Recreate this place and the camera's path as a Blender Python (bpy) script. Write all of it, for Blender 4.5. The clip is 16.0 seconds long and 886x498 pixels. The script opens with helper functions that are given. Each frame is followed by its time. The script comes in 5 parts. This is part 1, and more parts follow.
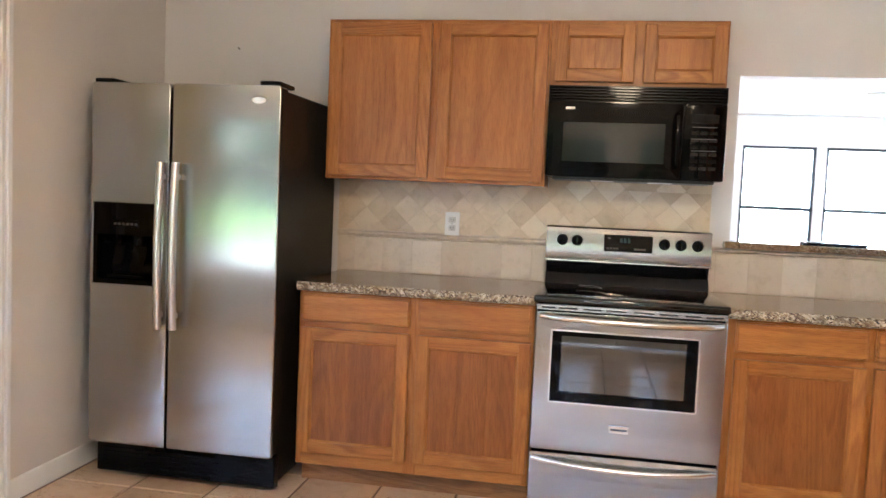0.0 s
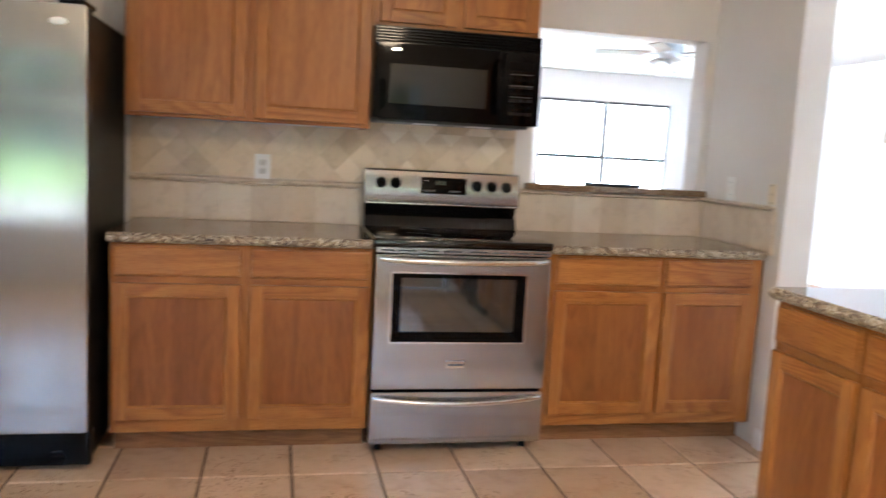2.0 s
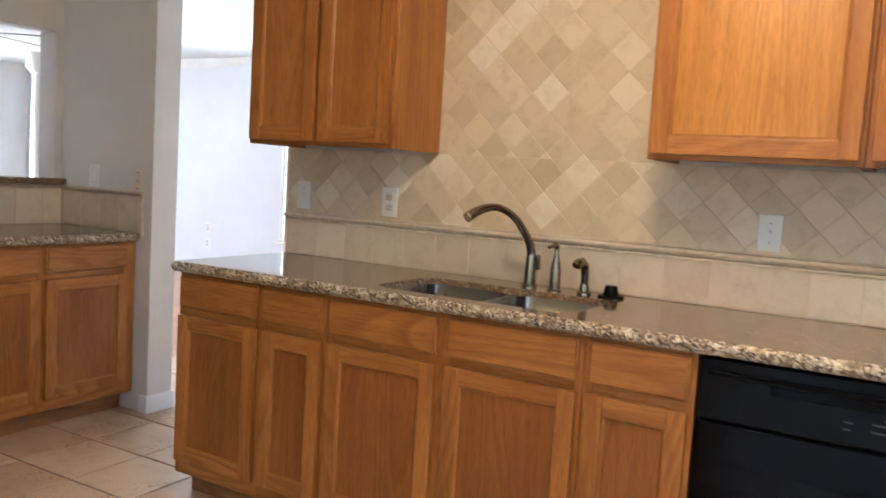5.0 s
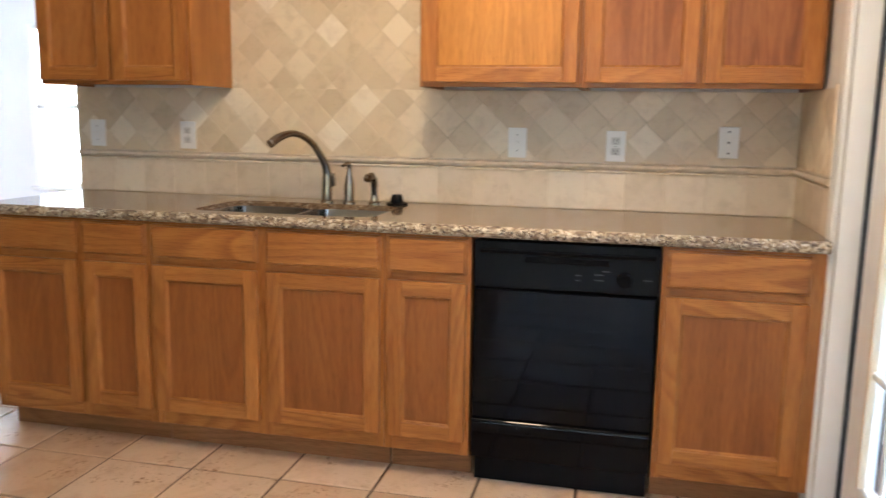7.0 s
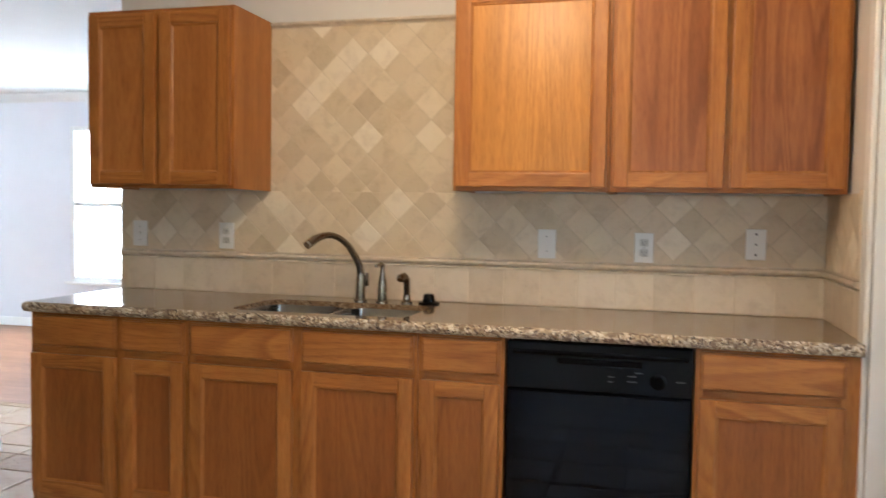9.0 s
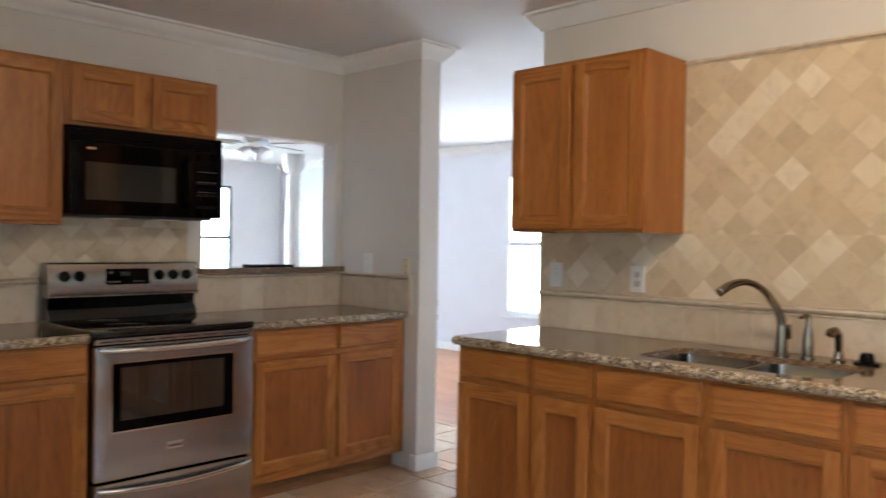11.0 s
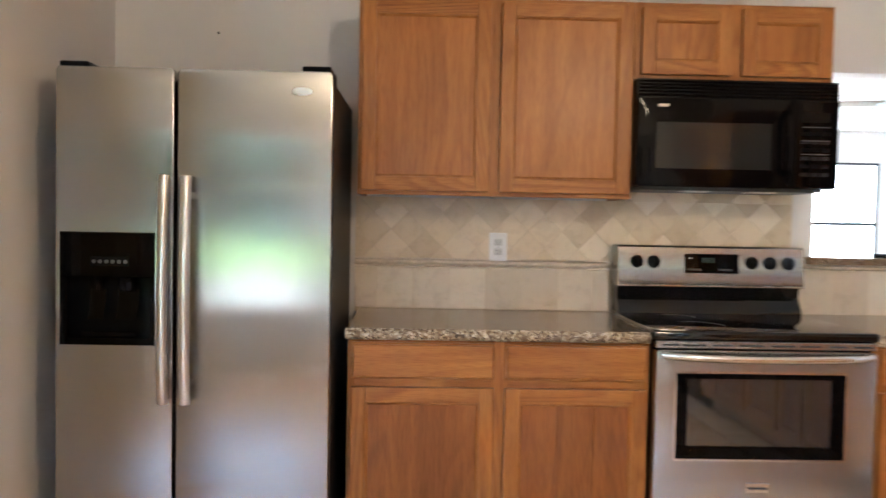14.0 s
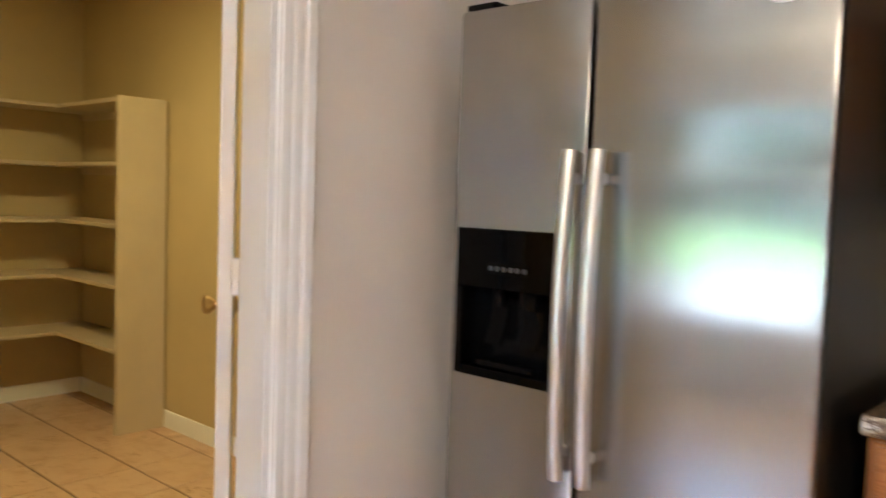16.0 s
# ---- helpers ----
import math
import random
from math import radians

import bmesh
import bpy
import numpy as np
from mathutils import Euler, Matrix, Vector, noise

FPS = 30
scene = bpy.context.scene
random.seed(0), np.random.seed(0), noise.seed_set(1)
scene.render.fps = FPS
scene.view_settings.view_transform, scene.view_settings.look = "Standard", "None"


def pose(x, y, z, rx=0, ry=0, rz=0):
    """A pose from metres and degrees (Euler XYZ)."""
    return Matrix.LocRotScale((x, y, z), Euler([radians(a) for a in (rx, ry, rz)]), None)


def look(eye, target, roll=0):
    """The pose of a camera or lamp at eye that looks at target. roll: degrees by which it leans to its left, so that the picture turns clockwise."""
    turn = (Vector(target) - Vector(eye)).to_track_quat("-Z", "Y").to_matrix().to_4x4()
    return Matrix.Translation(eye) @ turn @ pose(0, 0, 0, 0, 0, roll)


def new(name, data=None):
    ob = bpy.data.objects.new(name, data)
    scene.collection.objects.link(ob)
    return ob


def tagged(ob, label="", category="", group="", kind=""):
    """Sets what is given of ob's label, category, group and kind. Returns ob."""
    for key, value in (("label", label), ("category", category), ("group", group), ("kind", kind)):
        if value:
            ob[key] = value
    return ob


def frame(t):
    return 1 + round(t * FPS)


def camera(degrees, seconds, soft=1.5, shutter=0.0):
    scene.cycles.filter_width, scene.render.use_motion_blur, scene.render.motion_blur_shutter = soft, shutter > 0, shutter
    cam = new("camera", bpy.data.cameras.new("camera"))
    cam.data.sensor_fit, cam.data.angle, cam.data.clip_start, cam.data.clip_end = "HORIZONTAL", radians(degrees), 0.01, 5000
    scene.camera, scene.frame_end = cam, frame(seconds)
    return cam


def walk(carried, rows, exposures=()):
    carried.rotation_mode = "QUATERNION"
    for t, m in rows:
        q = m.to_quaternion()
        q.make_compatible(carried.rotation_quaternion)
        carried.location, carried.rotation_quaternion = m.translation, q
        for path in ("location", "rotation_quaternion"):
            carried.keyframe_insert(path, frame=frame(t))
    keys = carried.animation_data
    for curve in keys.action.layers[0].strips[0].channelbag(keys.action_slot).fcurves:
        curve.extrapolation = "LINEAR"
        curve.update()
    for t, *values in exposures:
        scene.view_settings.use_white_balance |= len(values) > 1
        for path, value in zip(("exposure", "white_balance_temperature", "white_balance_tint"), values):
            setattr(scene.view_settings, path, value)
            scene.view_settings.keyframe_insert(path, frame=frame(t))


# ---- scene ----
cam = camera(57.9, 16.0, 1.4, 0.5)
PATH = [
    (0, (0.192, -3.95, 1.319), (-0.157, -1.986, 1.184), 2.5),
    (0.5, (0.124, -3.97, 1.319), (-0.103, -1.991, 1.141), 3.2),
    (1, (-0.064, -3.986, 1.301), (-0.075, -1.997, 1.09), 2.2),
    (1.5, (-0.212, -3.936, 1.281), (-0.102, -1.955, 1.029), 2.5),
    (2, (-0.393, -3.905, 1.29), (0.014, -1.962, 1.05), 3.1),
    (2.5, (-0.538, -3.918, 1.295), (0.274, -2.099, 1.12), 1.8),
    (3, (-0.569, -3.923, 1.292), (0.501, -2.241, 1.135), 1.5),
    (3.5, (-0.587, -3.899, 1.297), (0.741, -2.413, 1.134), 2.2),
    (4, (-0.581, -3.914, 1.287), (0.928, -2.612, 1.124), 2.3),
    (4.2, (-0.624, -3.923, 1.29), (0.938, -2.684, 1.14), 2.5),
    (6.3, (-1.265, -4.058, 1.26), (0.579, -3.35, 0.944), 3.0),
    (6.5, (-1.305, -4.065, 1.274), (0.548, -3.387, 0.945), 2.2),
    (7, (-1.389, -4.031, 1.265), (0.535, -3.59, 0.941), 0.9),
    (7.5, (-1.454, -4.014, 1.258), (0.497, -3.703, 0.946), 0.9),
    (8, (-1.478, -4.007, 1.263), (0.486, -3.709, 1.025), 0.9),
    (8.2, (-1.473, -4.006, 1.269), (0.493, -3.698, 1.072), 1.0),
    (10.3, (-1.415, -4.006, 1.336), (0.266, -2.923, 1.327), 1.0),
    (10.5, (-1.403, -4.008, 1.338), (0.207, -2.822, 1.328), 1.1),
    (11, (-1.358, -4.036, 1.329), (0.068, -2.633, 1.309), 0.9),
    (11.5, (-1.356, -4.029, 1.312), (-0.118, -2.459, 1.272), 0.4),
    (12, (-1.325, -4.017, 1.308), (-0.287, -2.309, 1.242), 0.4),
    (12.5, (-1.247, -3.944, 1.287), (-0.415, -2.128, 1.188), 0.3),
    (13, (-1.161, -3.749, 1.308), (-0.566, -1.842, 1.215), -0.6),
    (13.5, (-0.99, -3.561, 1.27), (-0.574, -1.606, 1.219), -0.7),
    (14, (-0.788, -3.322, 1.283), (-0.733, -1.324, 1.211), 1.1),
    (14.5, (-0.724, -3.012, 1.279), (-0.868, -1.019, 1.201), 0.6),
    (15, (-0.65, -2.753, 1.246), (-1.142, -0.816, 1.167), 2.0),
    (15.4, (-0.633, -2.584, 1.267), (-1.475, -0.773, 1.166), 3.4),
    (15.5, (-0.57, -2.521, 1.276), (-1.595, -0.807, 1.161), 2.9),
    (15.7, (-0.595, -2.409, 1.31), (-1.764, -0.794, 1.158), 2.4),
    (16, (-0.642, -2.27, 1.296), (-1.975, -0.784, 1.167), 2.0),
]
EXPOSURES = [(0, 4.55, 5950, 9), (1.5, 4.45, 6000, 9), (2.5, 3.88, 6000, 9), (3.5, 3.5, 6050, 9), (4.2, 3.5, 6050, 9), (6.3, 3.9, 5950, 9), (7.5, 3.75, 6000, 9), (8.1, 3.65, 6100, 9), (10.3, 3.3, 5900, 8),
             (11.5, 3.55, 6000, 9), (12.5, 3.75, 6300, 9), (13.0, 3.95, 6700, 9), (13.5, 4.2, 6350, 9), (14.5, 4.6, 5850, 9), (15.4, 4.7, 5600, 8), (16, 4.7, 5600, 8)]
walk(cam, [(t, look(eye, target, roll)) for t, eye, target, roll in PATH], EXPOSURES)

# ---------- world, sun, large lights ----------
world = bpy.data.worlds.new("sky")
scene.world = world
world.use_nodes = True
wn = world.node_tree.nodes
sky = wn.new("ShaderNodeTexSky")
sky.sky_type = "NISHITA"
sky.sun_disc = False
sky.dust_density = 4.0
sky.sun_elevation, sky.sun_rotation = radians(59), radians(97)
wn["Background"].inputs[1].default_value = 0.15
world.node_tree.links.new(sky.outputs[0], wn["Background"].inputs[0])

sun = new("sun", bpy.data.lights.new("sun", "SUN"))
sun.data.energy, sun.data.angle, sun.data.color = 3.2, radians(0.5), (1.0, 0.95, 0.86)
sun.matrix_world = look((0, 0, 20), (-7.0, 0.86, 8.2))


def area(name, eye, target, sx, sy, power, color, spread=180):
    lamp = new(name, bpy.data.lights.new(name, "AREA"))
    lamp.data.shape, lamp.data.size, lamp.data.size_y = "RECTANGLE", sx, sy
    lamp.data.energy, lamp.data.color = power, color
    lamp.data.spread = radians(spread)
    lamp.matrix_world = look(eye, target)
    return lamp


# fill lamp added in an unseen side opening to brighten the sink wall
area("nook_side_fill", (-4.80, -3.55, 1.25), (0.0, -3.5, 1.0), 1.8, 1.4, 1.3, (1.0, 0.97, 0.93))
area("daylight_living_window", (3.4, 6.66, 1.35), (3.4, 1.0, 1.2), 3.0, 1.6, 17, (0.78, 0.88, 1.0))
area("daylight_hall_window", (5.90, 1.375, 1.3), (2.0, 0.5, 1.2), 1.1, 1.6, 12, (0.76, 0.87, 1.0))
bulb = new("ceiling_bulb", bpy.data.lights.new("ceiling_bulb", "POINT"))
bulb.data.energy, bulb.data.color, bulb.data.shadow_soft_size = 3.8, (1.0, 0.76, 0.50), 0.12
bulb.location = (0.45, -3.50, 2.26)
area("pantry_bulb", (-3.6, -1.2, 2.40), (-3.6, -1.2, 0.0), 0.25, 0.25, 1.25, (1.0, 0.74, 0.30))


# ---------- materials ----------
def mat(name, rough=0.5, metal=0.0):
    m = bpy.data.materials.new(name)
    m.use_nodes = True
    nt = m.node_tree
    b = nt.nodes["Principled BSDF"]
    b.inputs["Roughness"].default_value, b.inputs["Metallic"].default_value = rough, metal
    return m, nt, b


def node(nt, kind, **values):
    n = nt.nodes.new(kind)
    for k, v in values.items():
        n.inputs[k].default_value = v
    return n


def coords(nt, scale=(1, 1, 1), vary=0.0, world_space=False):
    """Metres in the thing's own space, stretched, shifted by chance from object to object."""
    tc = nt.nodes.new("ShaderNodeTexCoord")
    mp = node(nt, "ShaderNodeMapping", Scale=scale)
    src = tc.outputs["Object"]
    if world_space:
        src = nt.nodes.new("ShaderNodeNewGeometry").outputs["Position"]
    if vary:
        oi = nt.nodes.new("ShaderNodeObjectInfo")
        mul = nt.nodes.new("ShaderNodeMath")
        mul.operation = "MULTIPLY"
        mul.inputs[1].default_value = vary
        nt.links.new(oi.outputs["Random"], mul.inputs[0])
        add = nt.nodes.new("ShaderNodeVectorMath")
        add.operation = "ADD"
        nt.links.new(src, add.inputs[0])
        nt.links.new(mul.outputs[0], add.inputs[1])
        src = add.outputs[0]
    nt.links.new(src, mp.inputs["Vector"])
    return mp.outputs[0]


def noise_tex(nt, vec, scale, detail=3.0, rough=0.55, distort=0.0):
    n = node(nt, "ShaderNodeTexNoise", Scale=scale, Detail=detail, Roughness=rough, Distortion=distort)
    nt.links.new(vec, n.inputs["Vector"])
    return n.outputs["Fac"]


def ramp(nt, fac, stops):
    r = nt.nodes.new("ShaderNodeValToRGB")
    while len(r.color_ramp.elements) < len(stops):
        r.color_ramp.elements.new(0.5)
    for e, (p, c) in zip(r.color_ramp.elements, stops):
        e.position, e.color = p, (*c, 1)
    nt.links.new(fac, r.inputs[0])
    return r.outputs[0]


def mix(nt, fac, a, b, blend="MIX"):
    m = nt.nodes.new("ShaderNodeMix")
    m.data_type, m.blend_type = "RGBA", blend
    for sock, v in ((m.inputs[0], fac), (m.inputs[6], a), (m.inputs[7], b)):
        if isinstance(v, (int, float)):
            sock.default_value = v
        elif isinstance(v, tuple):
            sock.default_value = (*v, 1)
        else:
            nt.links.new(v, sock)
    return m.outputs[2]


def bump(nt, b, height, strength=0.2, distance=0.002):
    n = node(nt, "ShaderNodeBump", Strength=strength, Distance=distance)
    nt.links.new(height, n.inputs["Height"])
    nt.links.new(n.outputs[0], b.inputs["Normal"])


def plain(name, color, rough=0.5, metal=0.0, vary=0.06, scale=6.0, bumpy=0.0, bscale=300.0, coat=0.0, spec=0.5):
    m, nt, b = mat(name, rough, metal)
    v = coords(nt, vary=7.0)
    dark = tuple(c * (1 - vary * 2) for c in color)
    light = tuple(min(1, c * (1 + vary)) for c in color)
    nt.links.new(ramp(nt, noise_tex(nt, v, scale, 4), ((0.3, dark), (0.7, light))), b.inputs["Base Color"])
    if bumpy:
        bump(nt, b, noise_tex(nt, v, bscale, 2), bumpy, 0.001)
    b.inputs["Coat Weight"].default_value = coat
    b.inputs["Specular IOR Level"].default_value = spec
    return m


def oak(name, light, dark, stretch, figure=0.45):
    """Oak with cathedral figure, pores and a satin varnish; stretch is small along the grain."""
    m, nt, b = mat(name, 0.38)
    v = coords(nt, stretch, vary=23.0)
    big = noise_tex(nt, v, 3.2, 2.0, 0.45, 0.7)
    cycles = nt.nodes.new("ShaderNodeMath")
    cycles.operation = "MULTIPLY"
    cycles.inputs[1].default_value = 24.0
    nt.links.new(big, cycles.inputs[0])
    saw = nt.nodes.new("ShaderNodeMath")
    saw.operation = "FRACT"
    nt.links.new(cycles.outputs[0], saw.inputs[0])
    rings = ramp(nt, saw.outputs[0], ((0.0, (0.9, 0.9, 0.9)), (0.10, (1, 1, 1)), (0.45, (0.25, 0.25, 0.25)), (0.85, (0.0, 0.0, 0.0)), (1.0, (0.9, 0.9, 0.9))))
    pore_v = coords(nt, tuple(1.0 if s > 0.5 else 0.05 for s in stretch), vary=11.0)
    fine = noise_tex(nt, pore_v, 380.0, 2, 0.6)
    pores = ramp(nt, fine, ((0.36, (0, 0, 0)), (0.52, (1, 1, 1))))
    streak = noise_tex(nt, coords(nt, tuple(1.0 if s > 0.5 else 0.03 for s in stretch), vary=17.0), 26.0, 3, 0.6)
    cloud = noise_tex(nt, coords(nt, tuple(1.0 if s > 0.5 else 0.3 for s in stretch), vary=5.0), 5.0, 3)
    base = mix(nt, ramp(nt, cloud, ((0.32, (0, 0, 0)), (0.68, (1, 1, 1)))), dark, light)
    base = mix(nt, ramp(nt, streak, ((0.35, (0.0, 0.0, 0.0)), (0.70, (0.55, 0.55, 0.55)))), base, tuple(min(1.0, c * 1.22) for c in light))
    deep = (dark[0] * 0.62, dark[1] * 0.50, dark[2] * 0.42)
    patchy = ramp(nt, noise_tex(nt, v, 4.0, 2), ((0.35, (0.25, 0.25, 0.25)), (0.6, (1, 1, 1))))
    fac = mix(nt, 1.0, rings, patchy, "MULTIPLY")
    fac = mix(nt, 1.0, fac, (figure, figure, figure), "MULTIPLY")
    c1 = mix(nt, fac, base, deep)
    c2 = mix(nt, 0.5, c1, mix(nt, pores, (0.56, 0.44, 0.34), (1.0, 1.0, 1.0)), "MULTIPLY")
    nt.links.new(c2, b.inputs["Base Color"])
    bump(nt, b, pores, 0.08, 0.0006)
    b.inputs["Coat Weight"].default_value, b.inputs["Coat Roughness"].default_value = 0.05, 0.25
    b.inputs["Specular IOR Level"].default_value = 0.30
    return m


V, H, D = (1.0, 1.0, 0.11), (0.11, 1.0, 1.0), (1.0, 0.09, 1.0)
oak_v = oak("oak_frame_upright", (0.415, 0.168, 0.040), (0.298, 0.106, 0.022), V)
oak_h = oak("oak_frame_level", (0.425, 0.174, 0.042), (0.305, 0.111, 0.024), H, 0.6)
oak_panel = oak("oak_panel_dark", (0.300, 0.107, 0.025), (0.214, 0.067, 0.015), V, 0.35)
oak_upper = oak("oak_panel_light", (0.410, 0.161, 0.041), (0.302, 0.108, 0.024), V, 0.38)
oak_red = oak("oak_panel_reddish", (0.350, 0.132, 0.042), (0.245, 0.082, 0.025), V, 0.75)
# warm lamplight on the door beside the sink, put into the oak colour
oak_lamplit = oak("oak_panel_lamplit", (0.50, 0.225, 0.045), (0.40, 0.165, 0.030), V, 0.5)
oak_dim = oak("oak_toe_kick", (0.30, 0.14, 0.055), (0.20, 0.09, 0.03), H)


def granite_mat():
    m, nt, b = mat("granite_speckled_brown", 0.09)
    v = coords(nt, world_space=True)
    vo = node(nt, "ShaderNodeTexVoronoi", Scale=170.0)
    nt.links.new(v, vo.inputs["Vector"])
    sep = nt.nodes.new("ShaderNodeSeparateColor")
    nt.links.new(vo.outputs["Color"], sep.inputs[0])
    cells = ramp(nt, sep.outputs[0], ((0.0, (0.05, 0.033, 0.022)), (0.16, (0.12, 0.072, 0.040)), (0.4, (0.19, 0.120, 0.066)), (0.75, (0.25, 0.165, 0.096)), (0.96, (0.40, 0.31, 0.21))))
    blot = noise_tex(nt, v, 16.0, 6, 0.72, 0.6)
    c = mix(nt, ramp(nt, blot, ((0.47, (0, 0, 0)), (0.60, (0.85, 0.85, 0.85)))), cells, (0.20, 0.125, 0.068))
    veins = ramp(nt, noise_tex(nt, v, 38.0, 5, 0.72, 0.8), ((0.58, (0, 0, 0)), (0.68, (0.7, 0.7, 0.7))))
    c = mix(nt, veins, c, (0.035, 0.024, 0.018))
    nt.links.new(c, b.inputs["Base Color"])
    b.inputs["Coat Weight"].default_value = 0.15
    b.inputs["Coat Roughness"].default_value = 0.05
    return m


def granite_edge_mat():
    m, nt, b = mat("granite_chiselled_edge", 0.32)
    v = coords(nt, world_space=True)
    vo = node(nt, "ShaderNodeTexVoronoi", Scale=150.0)
    bent = nt.nodes.new("ShaderNodeVectorMath")
    bent.operation = "ADD"
    nz = node(nt, "ShaderNodeTexNoise", Scale=120.0, Detail=3.0)
    nt.links.new(v, nz.inputs["Vector"])
    sc = nt.nodes.new("ShaderNodeVectorMath")
    sc.operation = "SCALE"
    sc.inputs[3].default_value = 0.012
    nt.links.new(nz.outputs["Color"], sc.inputs[0])
    nt.links.new(v, bent.inputs[0])
    nt.links.new(sc.outputs[0], bent.inputs[1])
    nt.links.new(bent.outputs[0], vo.inputs["Vector"])
    sep = nt.nodes.new("ShaderNodeSeparateColor")
    nt.links.new(vo.outputs["Color"], sep.inputs[0])
    cells = ramp(nt, sep.outputs[0], ((0.0, (0.018, 0.013, 0.010)), (0.17, (0.09, 0.052, 0.030)), (0.34, (0.26, 0.18, 0.105)), (0.6, (0.44, 0.355, 0.245)), (0.85, (0.66, 0.59, 0.47))))
    blot = ramp(nt, noise_tex(nt, v, 30.0, 5, 0.7), ((0.48, (0, 0, 0)), (0.62, (0.8, 0.8, 0.8))))
    c = mix(nt, blot, cells, (0.13, 0.08, 0.05))
    nt.links.new(c, b.inputs["Base Color"])
    bump(nt, b, noise_tex(nt, v, 130.0, 3), 0.5, 0.004)
    return m


granite, granite_rough = granite_mat(), granite_edge_mat()


def tile_mat(name, tones, rough, grain, stains=False):
    m, nt, b = mat(name, rough)
    oi = nt.nodes.new("ShaderNodeObjectInfo")
    base = ramp(nt, oi.outputs["Random"], tones)
    v = coords(nt, vary=31.0)
    cloud = noise_tex(nt, v, grain, 5, 0.65, 0.4)
    fine = noise_tex(nt, v, grain * 9, 3, 0.6)
    shade = ramp(nt, cloud, ((0.25, (0.80, 0.76, 0.72)), (0.5, (0.97, 0.96, 0.95)), (0.75, (1, 1, 1))))
    c = mix(nt, 1.0, base, shade, "MULTIPLY")
    pits = ramp(nt, fine, ((0.28, (0.72, 0.66, 0.6)), (0.36, (1, 1, 1))))
    c = mix(nt, 0.7, c, pits, "MULTIPLY")
    if stains:
        spots = ramp(nt, noise_tex(nt, v, 60.0, 3, 0.6, 0.6), ((0.57, (0, 0, 0)), (0.63, (1, 1, 1))))
        where = ramp(nt, noise_tex(nt, v, 5.5, 2), ((0.52, (0, 0, 0)), (0.66, (0.75, 0.75, 0.75))))
        c = mix(nt, mix(nt, 1.0, spots, where, "MULTIPLY"), c, (0.22, 0.115, 0.055))
    nt.links.new(c, b.inputs["Base Color"])
    bump(nt, b, fine, 0.12, 0.001)
    return m


floor_tile_mat = tile_mat("floor_tile_peach_ceramic", ((0.0, (0.60, 0.41, 0.265)), (0.5, (0.68, 0.485, 0.325)), (1.0, (0.75, 0.56, 0.395))), 0.24, 9.0, True)
wall_tile_mat = tile_mat("wall_tile_travertine", ((0.0, (0.56, 0.445, 0.30)), (0.14, (0.63, 0.51, 0.35)), (0.5, (0.675, 0.55, 0.385)), (0.82, (0.73, 0.61, 0.44)), (1.0, (0.83, 0.735, 0.585))), 0.36, 14.0)
course_tile_mat = tile_mat("course_tile_travertine", ((0.0, (0.60, 0.49, 0.36)), (1.0, (0.74, 0.64, 0.51))), 0.42, 12.0)
rail_mat = plain("stone_rail_cream", (0.68, 0.57, 0.44), 0.4, vary=0.08, scale=30)
grout_floor = plain("floor_grout_brown", (0.10, 0.056, 0.033), 0.9, vary=0.15, scale=20, bumpy=0.3)
grout_wall = plain("wall_grout_cream", (0.63, 0.515, 0.365), 0.85, vary=0.08, scale=25, bumpy=0.2)
paint = plain("wall_paint_greige", (0.69, 0.65, 0.605), 0.75, vary=0.025, scale=1.6, bumpy=0.10, bscale=260)
# window glare on the far north wall, put into a whiter paint colour
paint_glare_wall = plain("wall_paint_glare_white", (0.86, 0.86, 0.86), 0.7, vary=0.02, scale=1.6, bumpy=0.10, bscale=260)
paint_living = plain("wall_paint_white", (0.75, 0.75, 0.79), 0.75, vary=0.02, scale=1.6, bumpy=0.10, bscale=260)
paint_pantry = plain("pantry_paint_tan", (0.52, 0.42, 0.225), 0.75, vary=0.04, scale=1.6, bumpy=0.10, bscale=260)
ceiling_paint = plain("ceiling_paint_white", (0.72, 0.71, 0.69), 0.9, vary=0.02, scale=2, bumpy=0.4, bscale=120)
trim_paint = plain("trim_paint_white", (0.78, 0.77, 0.75), 0.4, vary=0.02, scale=5)
shelf_paint = plain("shelf_paint_cream", (0.58, 0.49, 0.33), 0.5, vary=0.03, scale=5)
receptacle_plastic = plain("receptacle_plastic", (0.60, 0.585, 0.55), 0.35, vary=0.01)
white_plastic = plain("white_plastic", (0.80, 0.79, 0.76), 0.3, vary=0.01)
almond_plastic = plain("almond_plastic", (0.72, 0.60, 0.42), 0.35, vary=0.02)
dark_slot = plain("dark_slot", (0.02, 0.02, 0.02), 0.6, vary=0.02)
black_gloss = plain("black_gloss", (0.002, 0.002, 0.0025), 0.05, vary=0.02, spec=0.10)
black_enamel = plain("black_enamel", (0.003, 0.003, 0.0035), 0.06, vary=0.02, spec=0.6)
black_satin = plain("black_satin", (0.003, 0.0035, 0.0045), 0.22, vary=0.05, spec=0.12)
black_matte = plain("black_textured_steel", (0.010, 0.009, 0.008), 0.40, vary=0.08, bumpy=0.15, bscale=500, spec=0.15)
grey_print = plain("grey_print", (0.055, 0.055, 0.055), 0.4, vary=0.02)
handle_steel = plain("satin_steel", (0.66, 0.65, 0.63), 0.30, 1.0, vary=0.02)
bronze_sash = plain("dark_bronze_sash", (0.05, 0.06, 0.07), 0.5, vary=0.04)
badge_silver = plain("badge_silver", (0.86, 0.86, 0.86), 0.5, 0.6, vary=0.02)
chrome = plain("polished_steel", (0.66, 0.65, 0.63), 0.14, 1.0, vary=0.02)
